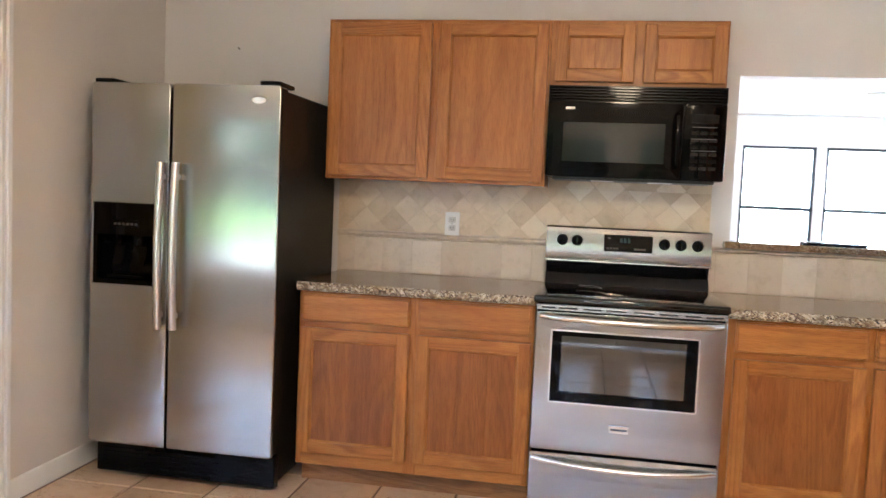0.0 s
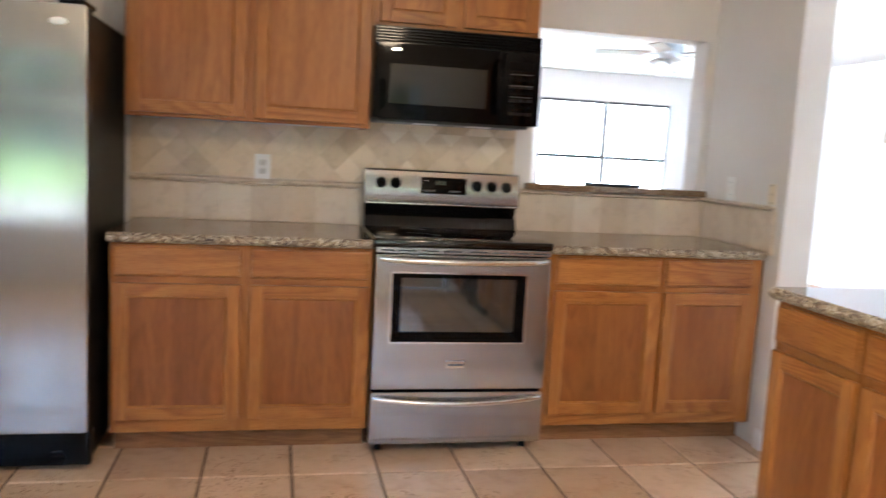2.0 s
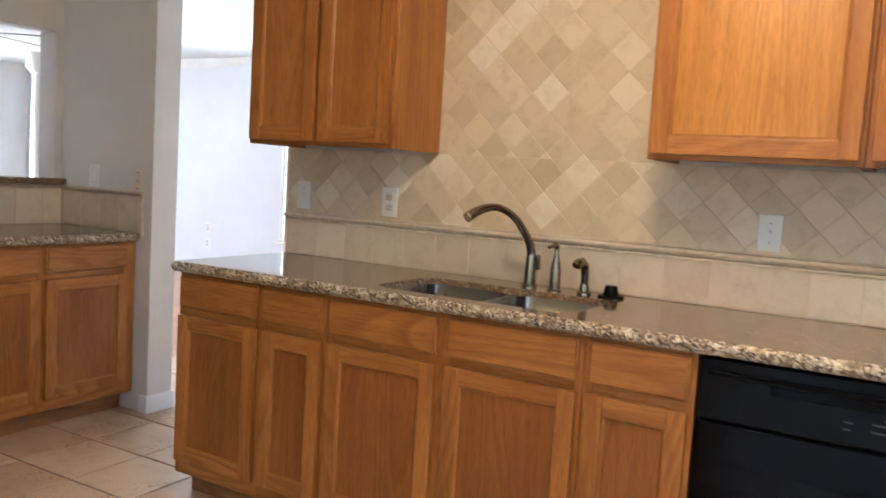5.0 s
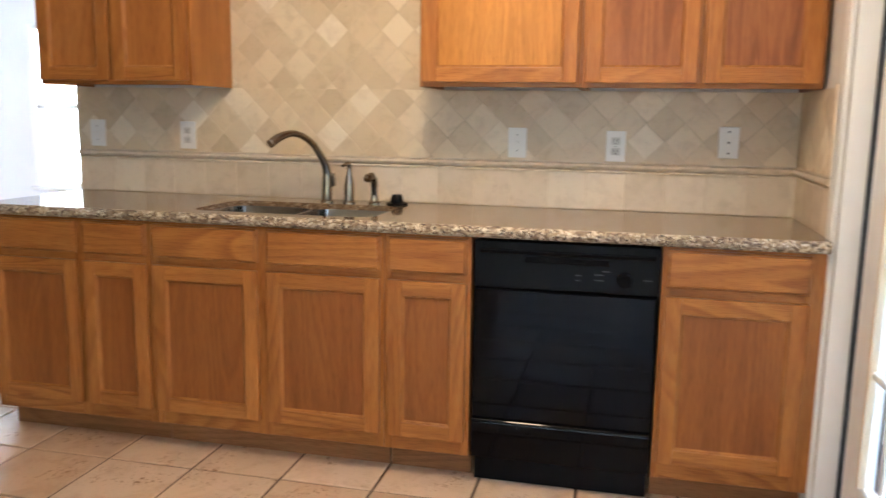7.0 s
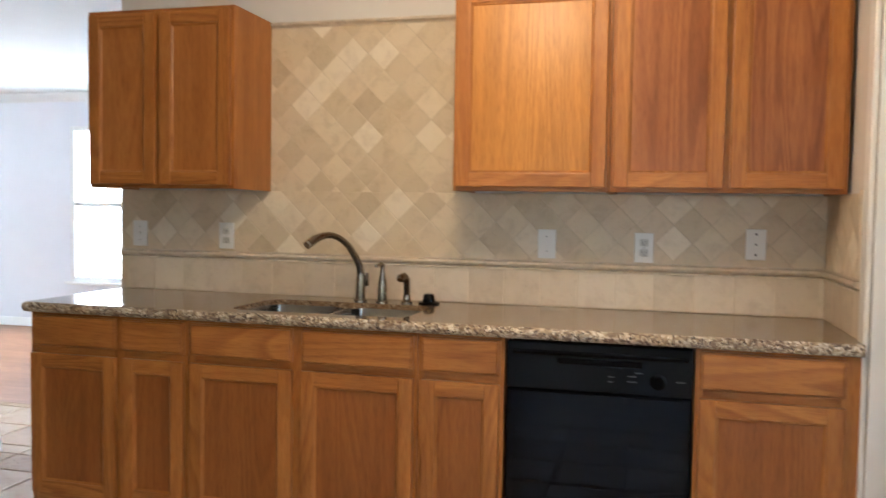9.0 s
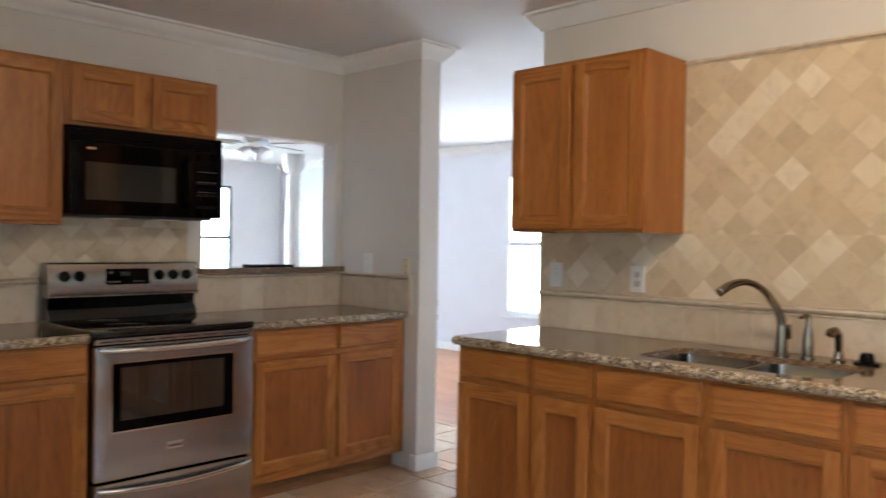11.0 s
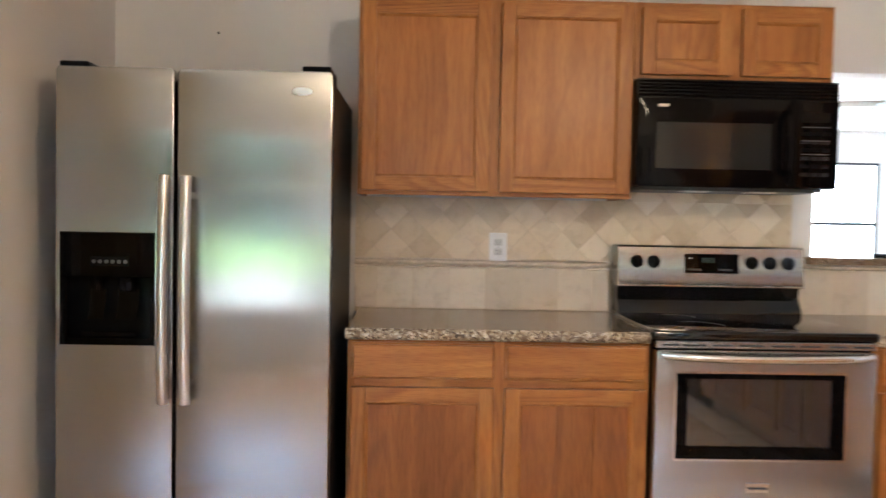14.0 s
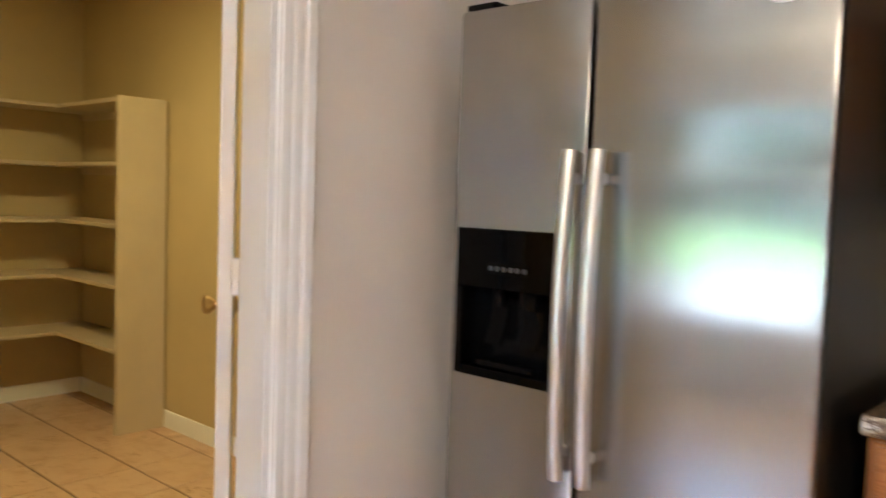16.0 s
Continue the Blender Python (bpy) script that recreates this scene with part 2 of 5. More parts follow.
nickel = plain("brushed_nickel_bronze", (0.27, 0.22, 0.17), 0.22, 1.0, vary=0.06, scale=30)
brass = plain("satin_brass", (0.55, 0.40, 0.2), 0.28, 1.0, vary=0.04)
fan_paint = plain("fan_grey_white", (0.55, 0.60, 0.64), 0.4, vary=0.03)
blade_mat = plain("fan_blade_wood", (0.30, 0.25, 0.2), 0.5, vary=0.08)
wood_floor = oak("hall_floor_wood", (0.42, 0.20, 0.10), (0.30, 0.13, 0.06), D)
concrete = plain("patio_concrete", (0.10, 0.099, 0.096), 0.85, vary=0.06, scale=3, bumpy=0.2)
lawn_mat = plain("lawn_green", (0.062, 0.115, 0.032), 0.9, vary=0.25, scale=2.5, bumpy=0.6, bscale=60)
fence_mat = plain("fence_grey_wood", (0.13, 0.15, 0.15), 0.85, vary=0.12, scale=3)
sun_block_mat = plain("sun_block_grey", (0.20, 0.19, 0.18), 0.9, vary=0.12, scale=4)
leaf_mat = plain("leaves", (0.06, 0.11, 0.045), 0.6, vary=0.3, scale=2)
bark_mat = plain("bark", (0.13, 0.10, 0.075), 0.9, vary=0.2, scale=12, bumpy=0.5, bscale=40)


def steel_mat(name, color, rough, aniso):
    m, nt, b = mat(name, rough, 1.0)
    v = coords(nt, (900, 900, 3), vary=3.0)
    streak = noise_tex(nt, v, 1.0, 2)
    nt.links.new(ramp(nt, streak, ((0.3, tuple(c * 0.93 for c in color)), (0.7, color))), b.inputs["Base Color"])
    b.inputs["Anisotropic"].default_value = aniso
    t = node(nt, "ShaderNodeCombineXYZ", X=1.0, Y=0.0, Z=0.0)
    nt.links.new(t.outputs[0], b.inputs["Tangent"])
    w = noise_tex(nt, coords(nt, (1.2, 1.2, 2.5)), 1.0, 1)
    bump(nt, b, w, 0.25, 0.004)
    return m


steel = steel_mat("brushed_stainless", (0.405, 0.40, 0.392), 0.19, 1.0)
steel_sink = plain("sink_stainless", (0.30, 0.295, 0.285), 0.24, 1.0, vary=0.05, scale=40)


def glass_mat(name, tint, rough=0.0):
    m, nt, b = mat(name, rough)
    b.inputs["Transmission Weight"].default_value = 1.0
    b.inputs["IOR"].default_value = 1.45
    b.inputs["Base Color"].default_value = (*tint, 1)
    return m


clear_glass = glass_mat("window_glass", (0.92, 0.98, 0.97))
oven_glass = plain("oven_glass_dark", (0.020, 0.02, 0.019), 0.04, vary=0.02, coat=0.8, spec=0.9)
mw_glass = plain("microwave_window_dark", (0.020, 0.023, 0.023), 0.04, vary=0.02, spec=0.4)


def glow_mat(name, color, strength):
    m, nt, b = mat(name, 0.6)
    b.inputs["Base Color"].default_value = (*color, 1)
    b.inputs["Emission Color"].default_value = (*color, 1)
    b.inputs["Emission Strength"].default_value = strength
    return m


# emission for the panels that stand in for daylight behind the far windows
outside_glow = glow_mat("daylight_panel_glow", (0.90, 0.96, 1.0), 0.9)
warm_glow = glow_mat("warm_shade_glow", (1.0, 0.72, 0.42), 0.8)
clock_glow = glow_mat("clock_digits", (0.004, 0.012, 0.009), 0.08)
indicator_glow = glow_mat("indicator", (1.0, 0.9, 0.8), 0.1)


# ---------- building blocks ----------
def box(bm, x0, x1, y0, y1, z0, z1, bev=0.0, seg=1):
    x0, x1 = sorted((x0, x1))
    y0, y1 = sorted((y0, y1))
    z0, z1 = sorted((z0, z1))
    v = [bm.verts.new((x, y, z)) for x in (x0, x1) for y in (y0, y1) for z in (z0, z1)]
    f = [bm.faces.new([v[i] for i in q]) for q in ((0, 1, 3, 2), (4, 6, 7, 5), (0, 4, 5, 1), (2, 3, 7, 6), (0, 2, 6, 4), (1, 5, 7, 3))]
    if bev:
        bmesh.ops.bevel(bm, geom=list({e for q in f for e in q.edges}), offset=bev, segments=seg, affect="EDGES", profile=0.6)


def boxes(*rows, bev=0.0, seg=1):
    bm = bmesh.new()
    for r in rows:
        box(bm, *r, bev=bev, seg=seg)
    return bm


def tube(bm, pts, radii, seg=12, caps=True):
    """A round bar along points."""
    pts = [Vector(p) for p in pts]
    radii = radii if isinstance(radii, (list, tuple)) else [radii] * len(pts)
    rings = []
    side = None
    for i, p in enumerate(pts):
        d = (pts[min(i + 1, len(pts) - 1)] - pts[max(i - 1, 0)]).normalized()
        if side is None:
            side = d.orthogonal().normalized()
        side = (side - d * side.dot(d)).normalized()
        up = d.cross(side)
        rings.append([bm.verts.new(p + radii[i] * (side * math.cos(2 * math.pi * k / seg) + up * math.sin(2 * math.pi * k / seg))) for k in range(seg)])
    for a, b in zip(rings, rings[1:]):
        for k in range(seg):
            bm.faces.new((a[k], a[(k + 1) % seg], b[(k + 1) % seg], b[k]))
    if caps:
        bm.faces.new(rings[0][::-1])
        bm.faces.new(rings[-1])


def tubes(*rows, seg=12):
    bm = bmesh.new()
    for pts, r in rows:
        tube(bm, pts, r, seg)
    return bm


def sweep(path, profile):
    """A moulding along a line on the plan; profile points are (out, z), out to the right of the walk."""
    bm = bmesh.new()
    pts = [Vector((x, y)) for x, y in path]
    rows = []
    for i, p in enumerate(pts):
        n = []
        for a, b in ((i - 1, i), (i, i + 1)):
            if 0 <= a and b < len(pts):
                d = (pts[b] - pts[a]).normalized()
                n.append(Vector((d.y, -d.x)))
        m = sum(n, Vector((0, 0)))
        m = m / (m.length_squared / len(n))
        rows.append([bm.verts.new((p.x + m.x * o, p.y + m.y * o, z)) for o, z in profile])
    k = len(profile)
    for a, b in zip(rows, rows[1:]):
        for j in range(k):
            bm.faces.new((a[j], a[(j + 1) % k], b[(j + 1) % k], b[j]))
    bm.faces.new(rows[0])
    bm.faces.new(rows[-1][::-1])
    return bm


def mesh_of(name, bm, material, smooth=False):
    bmesh.ops.recalc_face_normals(bm, faces=bm.faces[:])
    me = bpy.data.meshes.new(name)
    bm.to_mesh(me)
    bm.free()
    me.materials.append(material)
    if smooth:
        for p in me.polygons:
            p.use_smooth = True
        me.set_sharp_from_angle(angle=radians(40))
    return me


def part(name, bm, material, parent, label="", smooth=False):
    ob = new(name, mesh_of(name, bm, material, smooth))
    ob.parent = parent
    return tagged(ob, label)


def solid(name, bm, material, label, category, kind="", smooth=False):
    """A thing or piece of the setting that is one mesh."""
    return tagged(new(name, mesh_of(name, bm, material, smooth)), label, category, kind=kind)


def thing(name, label, category, at=(0, 0, 0), rz=0, group=""):
    ob = new(name)
    ob.empty_display_size = 0.1
    ob.matrix_world = pose(*at, 0, 0, rz)
    return tagged(ob, label, category, group)


# ---------- the plan ----------
XS = 1.815          # face of the tiles on the sink wall
XW = 1.827          # painted face of that wall
YB = -4.64          # face of the tiles on the end wall
XL = -2.05          # painted face of the wall beside the refrigerator
CEIL = 2.465
PASS = (0.86, 1.78, 1.155, 1.932)

# ---------- walls, floors, ceilings ----------
def wall_boxes(axis, face, back, lo, hi, z0, z1, holes=()):
    """A wall along x ('x') or y ('y') with openings (lo, hi, z0, z1) right through it."""
    bm = bmesh.new()

    def put(a, b, c, d):
        if b - a > 1e-4 and d - c > 1e-4:
            box(bm, *((a, b, face, back) if axis == "x" else (face, back, a, b)), c, d)

    at = lo
    for a, b, c, d in sorted(holes):
        put(at, a, z0, z1)
        put(a, b, z0, c)
        put(a, b, d, z1)
        at = b
    put(at, hi, z0, z1)
    return bm


def wall(name, *a, material=paint, label="greige painted plaster wall"):
    return solid(name, wall_boxes(*a), material, label, "wall", "structure")


wall_stove = wall("wall_north", "x", 0.011, 0.15, XL - 0.088, 1.98, 0, CEIL, [PASS])
wall_side = wall("wall_stub", "y", XW, 1.98, -0.71, 0.011, 0, CEIL)
wall_sink = wall("wall_east", "y", XW, 1.98, YB - 0.16, -1.585, 0, CEIL)
wall_end = wall("wall_south", "x", YB - 0.012, YB - 0.13, -4.7, XW, 0, CEIL, [(-0.40, 1.20, 0, 2.05), (-4.6, -0.9, 0.5, 2.0)])
wall_left = wall("wall_west", "y", XL, XL - 0.088, -2.3, 0.011, 0, CEIL, [(-1.90, -1.245, 0, 2.04)])
wall("wall_nook_north", "x", -2.3, -2.2, -4.82, XL - 0.088, 0, CEIL)
wall("wall_nook_west", "y", -4.7, -4.82, YB - 0.13, -2.3, 0, CEIL, [(-4.5, -2.6, 0.5, 2.0)])
wall("wall_pantry_north", "x", -0.06, 0.06, -5.77, XL - 0.089, 0, CEIL, material=paint_pantry, label="tan painted pantry wall")
wall("wall_pantry_west", "y", -5.65, -5.77, -2.2, -0.06, 0, CEIL, material=paint_pantry, label="tan painted pantry wall")
wall("wall_pantry_south", "x", -2.196, -2.10, -5.65, XL - 0.089, 0, CEIL, material=paint_pantry, label="tan painted pantry wall")
wall("wall_pantry_east", "y", XL - 0.089, XL - 0.096, -2.1, -0.06, 0, CEIL, [(-1.90, -1.245, 0, 2.04)], material=paint_pantry, label="tan painted pantry wall")
wall("wall_living_north", "x", 6.45, 6.6, -1.2, 5.85, 0, CEIL, [(2.02, 2.90, 0.55, 2.1), (2.99, 4.88, 0.55, 2.1)], material=paint_glare_wall, label="white painted plaster wall of the far room")
wall("wall_living_east", "y", 5.7, 5.85, -2.6, 6.45, 0, CEIL, [(0.85, 1.90, 0.5, 2.12)], material=paint_living, label="white painted plaster wall of the far room")
wall("wall_living_west", "y", -1.2, -1.05, 0.15, 6.45, 0, CEIL, material=paint_living, label="white painted plaster wall of the far room")
wall("wall_hall_south", "x", -2.6, -2.45, 1.98, 5.7, 0, CEIL, material=paint_living, label="white painted plaster wall of the far room")

solid("ceiling", boxes((-4.82, 1.98, -4.80, 0.15, CEIL, CEIL + 0.1), (-5.77, -4.82, -2.3, 0.06, CEIL, CEIL + 0.1), (1.98, 5.85, -2.6, 6.6, CEIL, CEIL + 0.1), (-1.2, 1.98, 0.15, 6.6, CEIL, CEIL + 0.1)), ceiling_paint, "white textured plaster ceiling", "ceiling", "structure")

# unseen slab added to keep direct sun out of the east window
solid("roof", boxes((-6.2, 7.4, -4.85, 6.9, CEIL + 0.16, CEIL + 0.30)), sun_block_mat, "unseen flat grey slab added over the house to block the sun", "roof", "structure")

# crown mouldings and baseboards
CROWN = [(-0.002, 2.375), (0.012, 2.375), (0.018, 2.39), (0.030, 2.398), (0.055, 2.43), (0.064, 2.447), (0.080, 2.452), (0.080, CEIL - 0.001), (-0.002, CEIL - 0.001)]
BASE = [(-0.002, 0.0), (0.014, 0.0), (0.014, 0.075), (0.008, 0.088), (-0.002, 0.09)]


def trim(name, path, profile, label):
    return solid(name, sweep(path, profile), trim_paint, label, "trim", "structure", smooth=True)


trim("crown", [(XL, -2.3), (XL, 0.011), (XW, 0.011), (XW, -0.71), (1.98, -0.71), (1.98, 0.15)], CROWN, "white crown moulding under the ceiling")
trim("crown", [(1.98, -2.45), (1.98, -1.585), (XW, -1.585), (XW, YB - 0.012), (-4.7, YB - 0.012)], CROWN, "white crown moulding under the ceiling")
trim("crown", [(5.7, 6.45), (5.7, -2.45)], CROWN, "white crown moulding under the ceiling")
trim("baseboard", [(XL, -1.15), (XL, 0.011), (-1.95, 0.011)], BASE, "white painted baseboard")
trim("baseboard", [(XW, -0.665), (XW, -0.71), (1.98, -0.71), (1.98, 0.15)], BASE, "white painted baseboard")
trim("baseboard", [(5.7, 6.45), (5.7, -2.45)], BASE, "white painted baseboard")
trim("baseboard", [(-5.65, -2.1), (-5.65, -0.06), (XL - 0.096, -0.06)], BASE, "white painted baseboard")

# pass-through lining and its granite sill
a, b, c, d = PASS
solid("sill", boxes((a - 0.03, b + 0.035, -0.045, 0.20, c - 0.028, c + 0.004), bev=0.006, seg=2), granite, "speckled brown granite sill of the pass-through", "sill", "structure")

# floors under the tiles
solid("floor", boxes((-5.65, 2.88, -4.77, 0.15, -0.12, -0.006), bev=0), grout_floor, "brown grout bed under the floor tiles", "floor", "structure")
hall_floor = solid("floor_hall", boxes((2.88, 5.7, -2.45, 6.45, -0.12, -0.002), (-1.05, 2.88, 0.15, 6.45, -0.12, -0.002)), wood_floor, "reddish brown wooden floor of the far room", "floor", "structure")

# ---------- windows and doors in the walls ----------
def window_unit(name, at, rz, w, z0, z1, rails, mullions, label, depth=0.1, sash=None):
    """Local x along the wall, -y into the room."""
    win = thing(name, label, "window", at, rz)
    win["kind"] = "structure"
    fw = 0.012 if sash else 0.05
    part("window_frame", boxes((0, fw, 0, depth, z0, z1), (w - fw, w, 0, depth, z0, z1), (fw, w - fw, 0, depth, z0, z0 + fw), (fw, w - fw, 0, depth, z1 - fw, z1), bev=0.004), trim_paint, win)
    if sash:
        part("sash", boxes((fw, fw + 0.035, 0.02, 0.06, z0 + fw, z1 - fw), (w - fw - 0.035, w - fw, 0.02, 0.06, z0 + fw, z1 - fw), (fw + 0.035, w - fw - 0.035, 0.02, 0.06, z1 - fw - 0.035, z1 - fw), (fw + 0.035, w - fw - 0.035, 0.02, 0.06, z0 + fw, z0 + fw + 0.035)), sash, win)
    for r in rails:
        hh = 0.022 if sash else 0.025
        part("rail", boxes((fw, w - fw, 0.02, 0.06, r - hh, r + hh), bev=0.004), sash or trim_paint, win)
    for x in mullions:
        part("mullion", boxes((x - 0.03, x + 0.03, 0.015, 0.065, z0 + fw, z1 - fw), bev=0.004), trim_paint, win)
    pane = part("pane", boxes((fw, w - fw, 0.036, 0.042, z0 + fw, z1 - fw)), clear_glass, win, "clear glass pane")
    pane.visible_shadow = False
    part("window_sill", boxes((-0.04, w + 0.04, -0.05, 0.0, z0 - 0.03, z0), bev=0.005), trim_paint, win)
    return win


for i, (xa, xb) in enumerate(((2.02, 2.90), (2.992, 3.938), (3.94, 4.878))):
    window_unit("window_%d" % (i + 1), (xa, 6.45, 0), 0, xb - xa, 0.55, 2.1, [1.33], [], "double-hung living room window with dark metal sashes", sash=bronze_sash)
window_unit("window_4", (5.7, 1.90, 0), -90, 1.05, 0.5, 2.12, [1.31], [], "white window of the far room")
window_unit("window_5", (-0.9, YB - 0.012, 0), 180, 3.7, 0.5, 2.0, [1.52], [1.23, 2.47], "wide white breakfast window with three lights")


# assumed window, out of view, around the added nook fill lamp
window_unit("window_6", (-4.7, -4.5, 0), 90, 1.9, 0.5, 2.0, [1.52], [0.95], "white breakfast window assumed in the unseen side wall")


def french_leaf(parent, x0, x1, y, s0, s1, n):
    """A glazed leaf from x0 down to x1, n lights wide."""
    gx0, gx1 = x0 - s0, x1 + s1
    leaf = part("door_leaf", boxes((x0, gx0, y, y + 0.045, 0.02, 2.03), (gx1, x1, y, y + 0.045, 0.02, 2.03), (gx0, gx1, y, y + 0.045, 0.02, 0.24), (gx0, gx1, y, y + 0.045, 1.92, 2.03), bev=0.006), trim_paint, parent, "white glazed door leaf")
    part("bead", boxes((gx0 + 0.004, gx0 - 0.012, y + 0.03, y + 0.052, 0.24, 1.92), (gx1 - 0.004, gx1 + 0.012, y + 0.03, y + 0.052, 0.24, 1.92)), almond_plastic, leaf)
    for z in (0.575, 0.886, 1.21, 1.57):
        part("muntin", boxes((gx0, gx1, y + 0.020, y + 0.042, z - 0.009, z + 0.009), bev=0.003), trim_paint, leaf)
    for i in range(1, n):
        x = gx0 + (gx1 - gx0) * i / n
        part("muntin", boxes((x - 0.009, x + 0.009, y + 0.021, y + 0.041, 0.24, 1.92), bev=0.003), trim_paint, leaf)
    pane = part("pane", boxes((gx0, gx1, y + 0.027, y + 0.033, 0.24, 1.92)), clear_glass, leaf, "clear glass pane")
    pane.visible_shadow = False
    return leaf


fd = tagged(thing("door_1", "white French door with small panes, closed", "door"), kind="structure")
french_leaf(fd, 1.152, 0.502, YB - 0.125, 0.172, 0.158, 2)
french_leaf(fd, 0.498, -0.378, YB - 0.125, 0.158, 0.172, 3)
part("casing", boxes((1.20, 1.27, YB + 0.006, YB - 0.011, 0, 2.12), (-0.47, -0.40, YB + 0.006, YB - 0.011, 0, 2.12), (-0.40, 1.20, YB + 0.006, YB - 0.011, 2.05, 2.12), bev=0.004), trim_paint, fd)
part("jamb", boxes((1.185, 1.199, YB - 0.012, YB - 0.120, 0, 2.05), (-0.399, -0.385, YB - 0.012, YB - 0.120, 0, 2.05), (-0.385, 1.185, YB - 0.012, YB - 0.120, 2.036, 2.05)), trim_paint, fd)
part("weather_strip", boxes((1.174, 1.1848, YB - 0.092, YB - 0.074, 0.02, 2.03)), dark_slot, fd, "black rubber strip")

# pantry door: casing, jamb, open leaf with its knobs and hinge
pd = tagged(thing("door_2", "white pantry door standing open into the pantry", "door"), kind="structure")
PR, PL = -1.245, -1.90
part("casing", boxes((XL, XL + 0.012, PR, PR + 0.095, 0, 2.135), (XL, XL + 0.012, PL - 0.095, PL, 0, 2.135), (XL, XL + 0.012, PL, PR, 2.04, 2.135), bev=0.003), trim_paint, pd)
for off, wdt, pr in ((0.006, 0.022, 0.018), (0.036, 0.018, 0.020), (0.066, 0.026, 0.024)):
    part("casing_bead", boxes((XL + 0.008, XL + pr, PR + off, PR + off + wdt, 0, 2.04 + off), (XL + 0.008, XL + pr, PL - off - wdt, PL - off, 0, 2.04 + off), (XL + 0.008, XL + pr, PL - off, PR + off, 2.04 + off, 2.04 + off + wdt), bev=0.004, seg=2), trim_paint, pd)
part("jamb", boxes((XL + 0.002, XL - 0.098, PR - 0.016, PR + 0.001, 0, 2.04), (XL + 0.002, XL - 0.098, PL - 0.001, PL + 0.016, 0, 2.04), (XL + 0.002, XL - 0.098, PL + 0.016, PR - 0.016, 2.024, 2.041)), trim_paint, pd)
leaf = part("door_leaf", boxes((0, 0.58, -0.0175, 0.0175, 0.012, 2.02), bev=0.003), trim_paint, pd, "white flat door leaf")
leaf.matrix_local = pose(-2.19, -1.268, 0, 0, 0, 146)
part("hinge", boxes((-0.004, 0.006, -0.050, -0.012, 1.06, 1.145), bev=0.003), trim_paint, leaf)
for s in (-1, 1):
    part("knob", tubes(([(0.50, s * 0.017, 0.97), (0.50, s * 0.035, 0.97), (0.50, s * 0.037, 0.97), (0.50, s * 0.05, 0.97), (0.50, s * 0.065, 0.97), (0.50, s * 0.072, 0.97)], [0.028, 0.012, 0.012, 0.026, 0.028, 0.015]), seg=16), brass, leaf, "brass knob", smooth=True)

# ---------- cabinets ----------
def cab_door(parent, x0, x1, z0, z1, y, boards=1, rail=0.052, pm=None):
    """A framed door with a recessed flat panel; y is the back of the door."""
    f = y - 0.022
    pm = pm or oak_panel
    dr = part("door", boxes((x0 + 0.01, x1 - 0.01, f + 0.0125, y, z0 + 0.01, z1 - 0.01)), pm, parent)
    for xa, xb in ((x0, x0 + rail), (x1 - rail, x1)):
        part("stile", boxes((xa, xb, f, y, z0, z1), bev=0.0045, seg=2), oak_v, dr)
    for za, zb in ((z0, z0 + rail), (z1 - rail, z1)):
        part("rail", boxes((x0 + rail - 0.001, x1 - rail + 0.001, f + 0.0006, y, za, zb), bev=0.004, seg=2), oak_h, dr)
    loop = [(x0 + rail, z0 + rail), (x1 - rail, z0 + rail), (x1 - rail, z1 - rail), (x0 + rail, z1 - rail)]
    bm = bmesh.new()
    rings = []
    for k, yy in ((-0.002, f + 0.012), (-0.002, f + 0.006), (0.003, f + 0.0055), (0.008, f + 0.0105)):
        rings.append([bm.verts.new((x + (k if x < (x0 + x1) / 2 else -k), yy, z + (k if z < (z0 + z1) / 2 else -k))) for x, z in loop])
    for a, b in zip(rings, rings[1:]):
        for n in range(4):
            bm.faces.new((a[n], a[(n + 1) % 4], b[(n + 1) % 4], b[n]))
    part("bead", bm, oak_v, dr)
    w = (x1 - x0 - 2 * rail) / boards
    for i in range(boards):
        xa = x0 + rail + i * w
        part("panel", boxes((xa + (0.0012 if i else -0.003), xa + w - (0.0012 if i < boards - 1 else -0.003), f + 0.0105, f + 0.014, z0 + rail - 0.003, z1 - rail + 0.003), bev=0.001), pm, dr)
    return dr


def cab_drawer(parent, x0, x1, z0, z1, y):
    bm = boxes((x0, x1, y - 0.012, y, z0, z1), bev=0.002)
    box(bm, x0 + 0.006, x1 - 0.006, y - 0.020, y - 0.012, z0 + 0.006, z1 - 0.006, bev=0.006, seg=2)
    return part("drawer_front", bm, oak_h, parent)


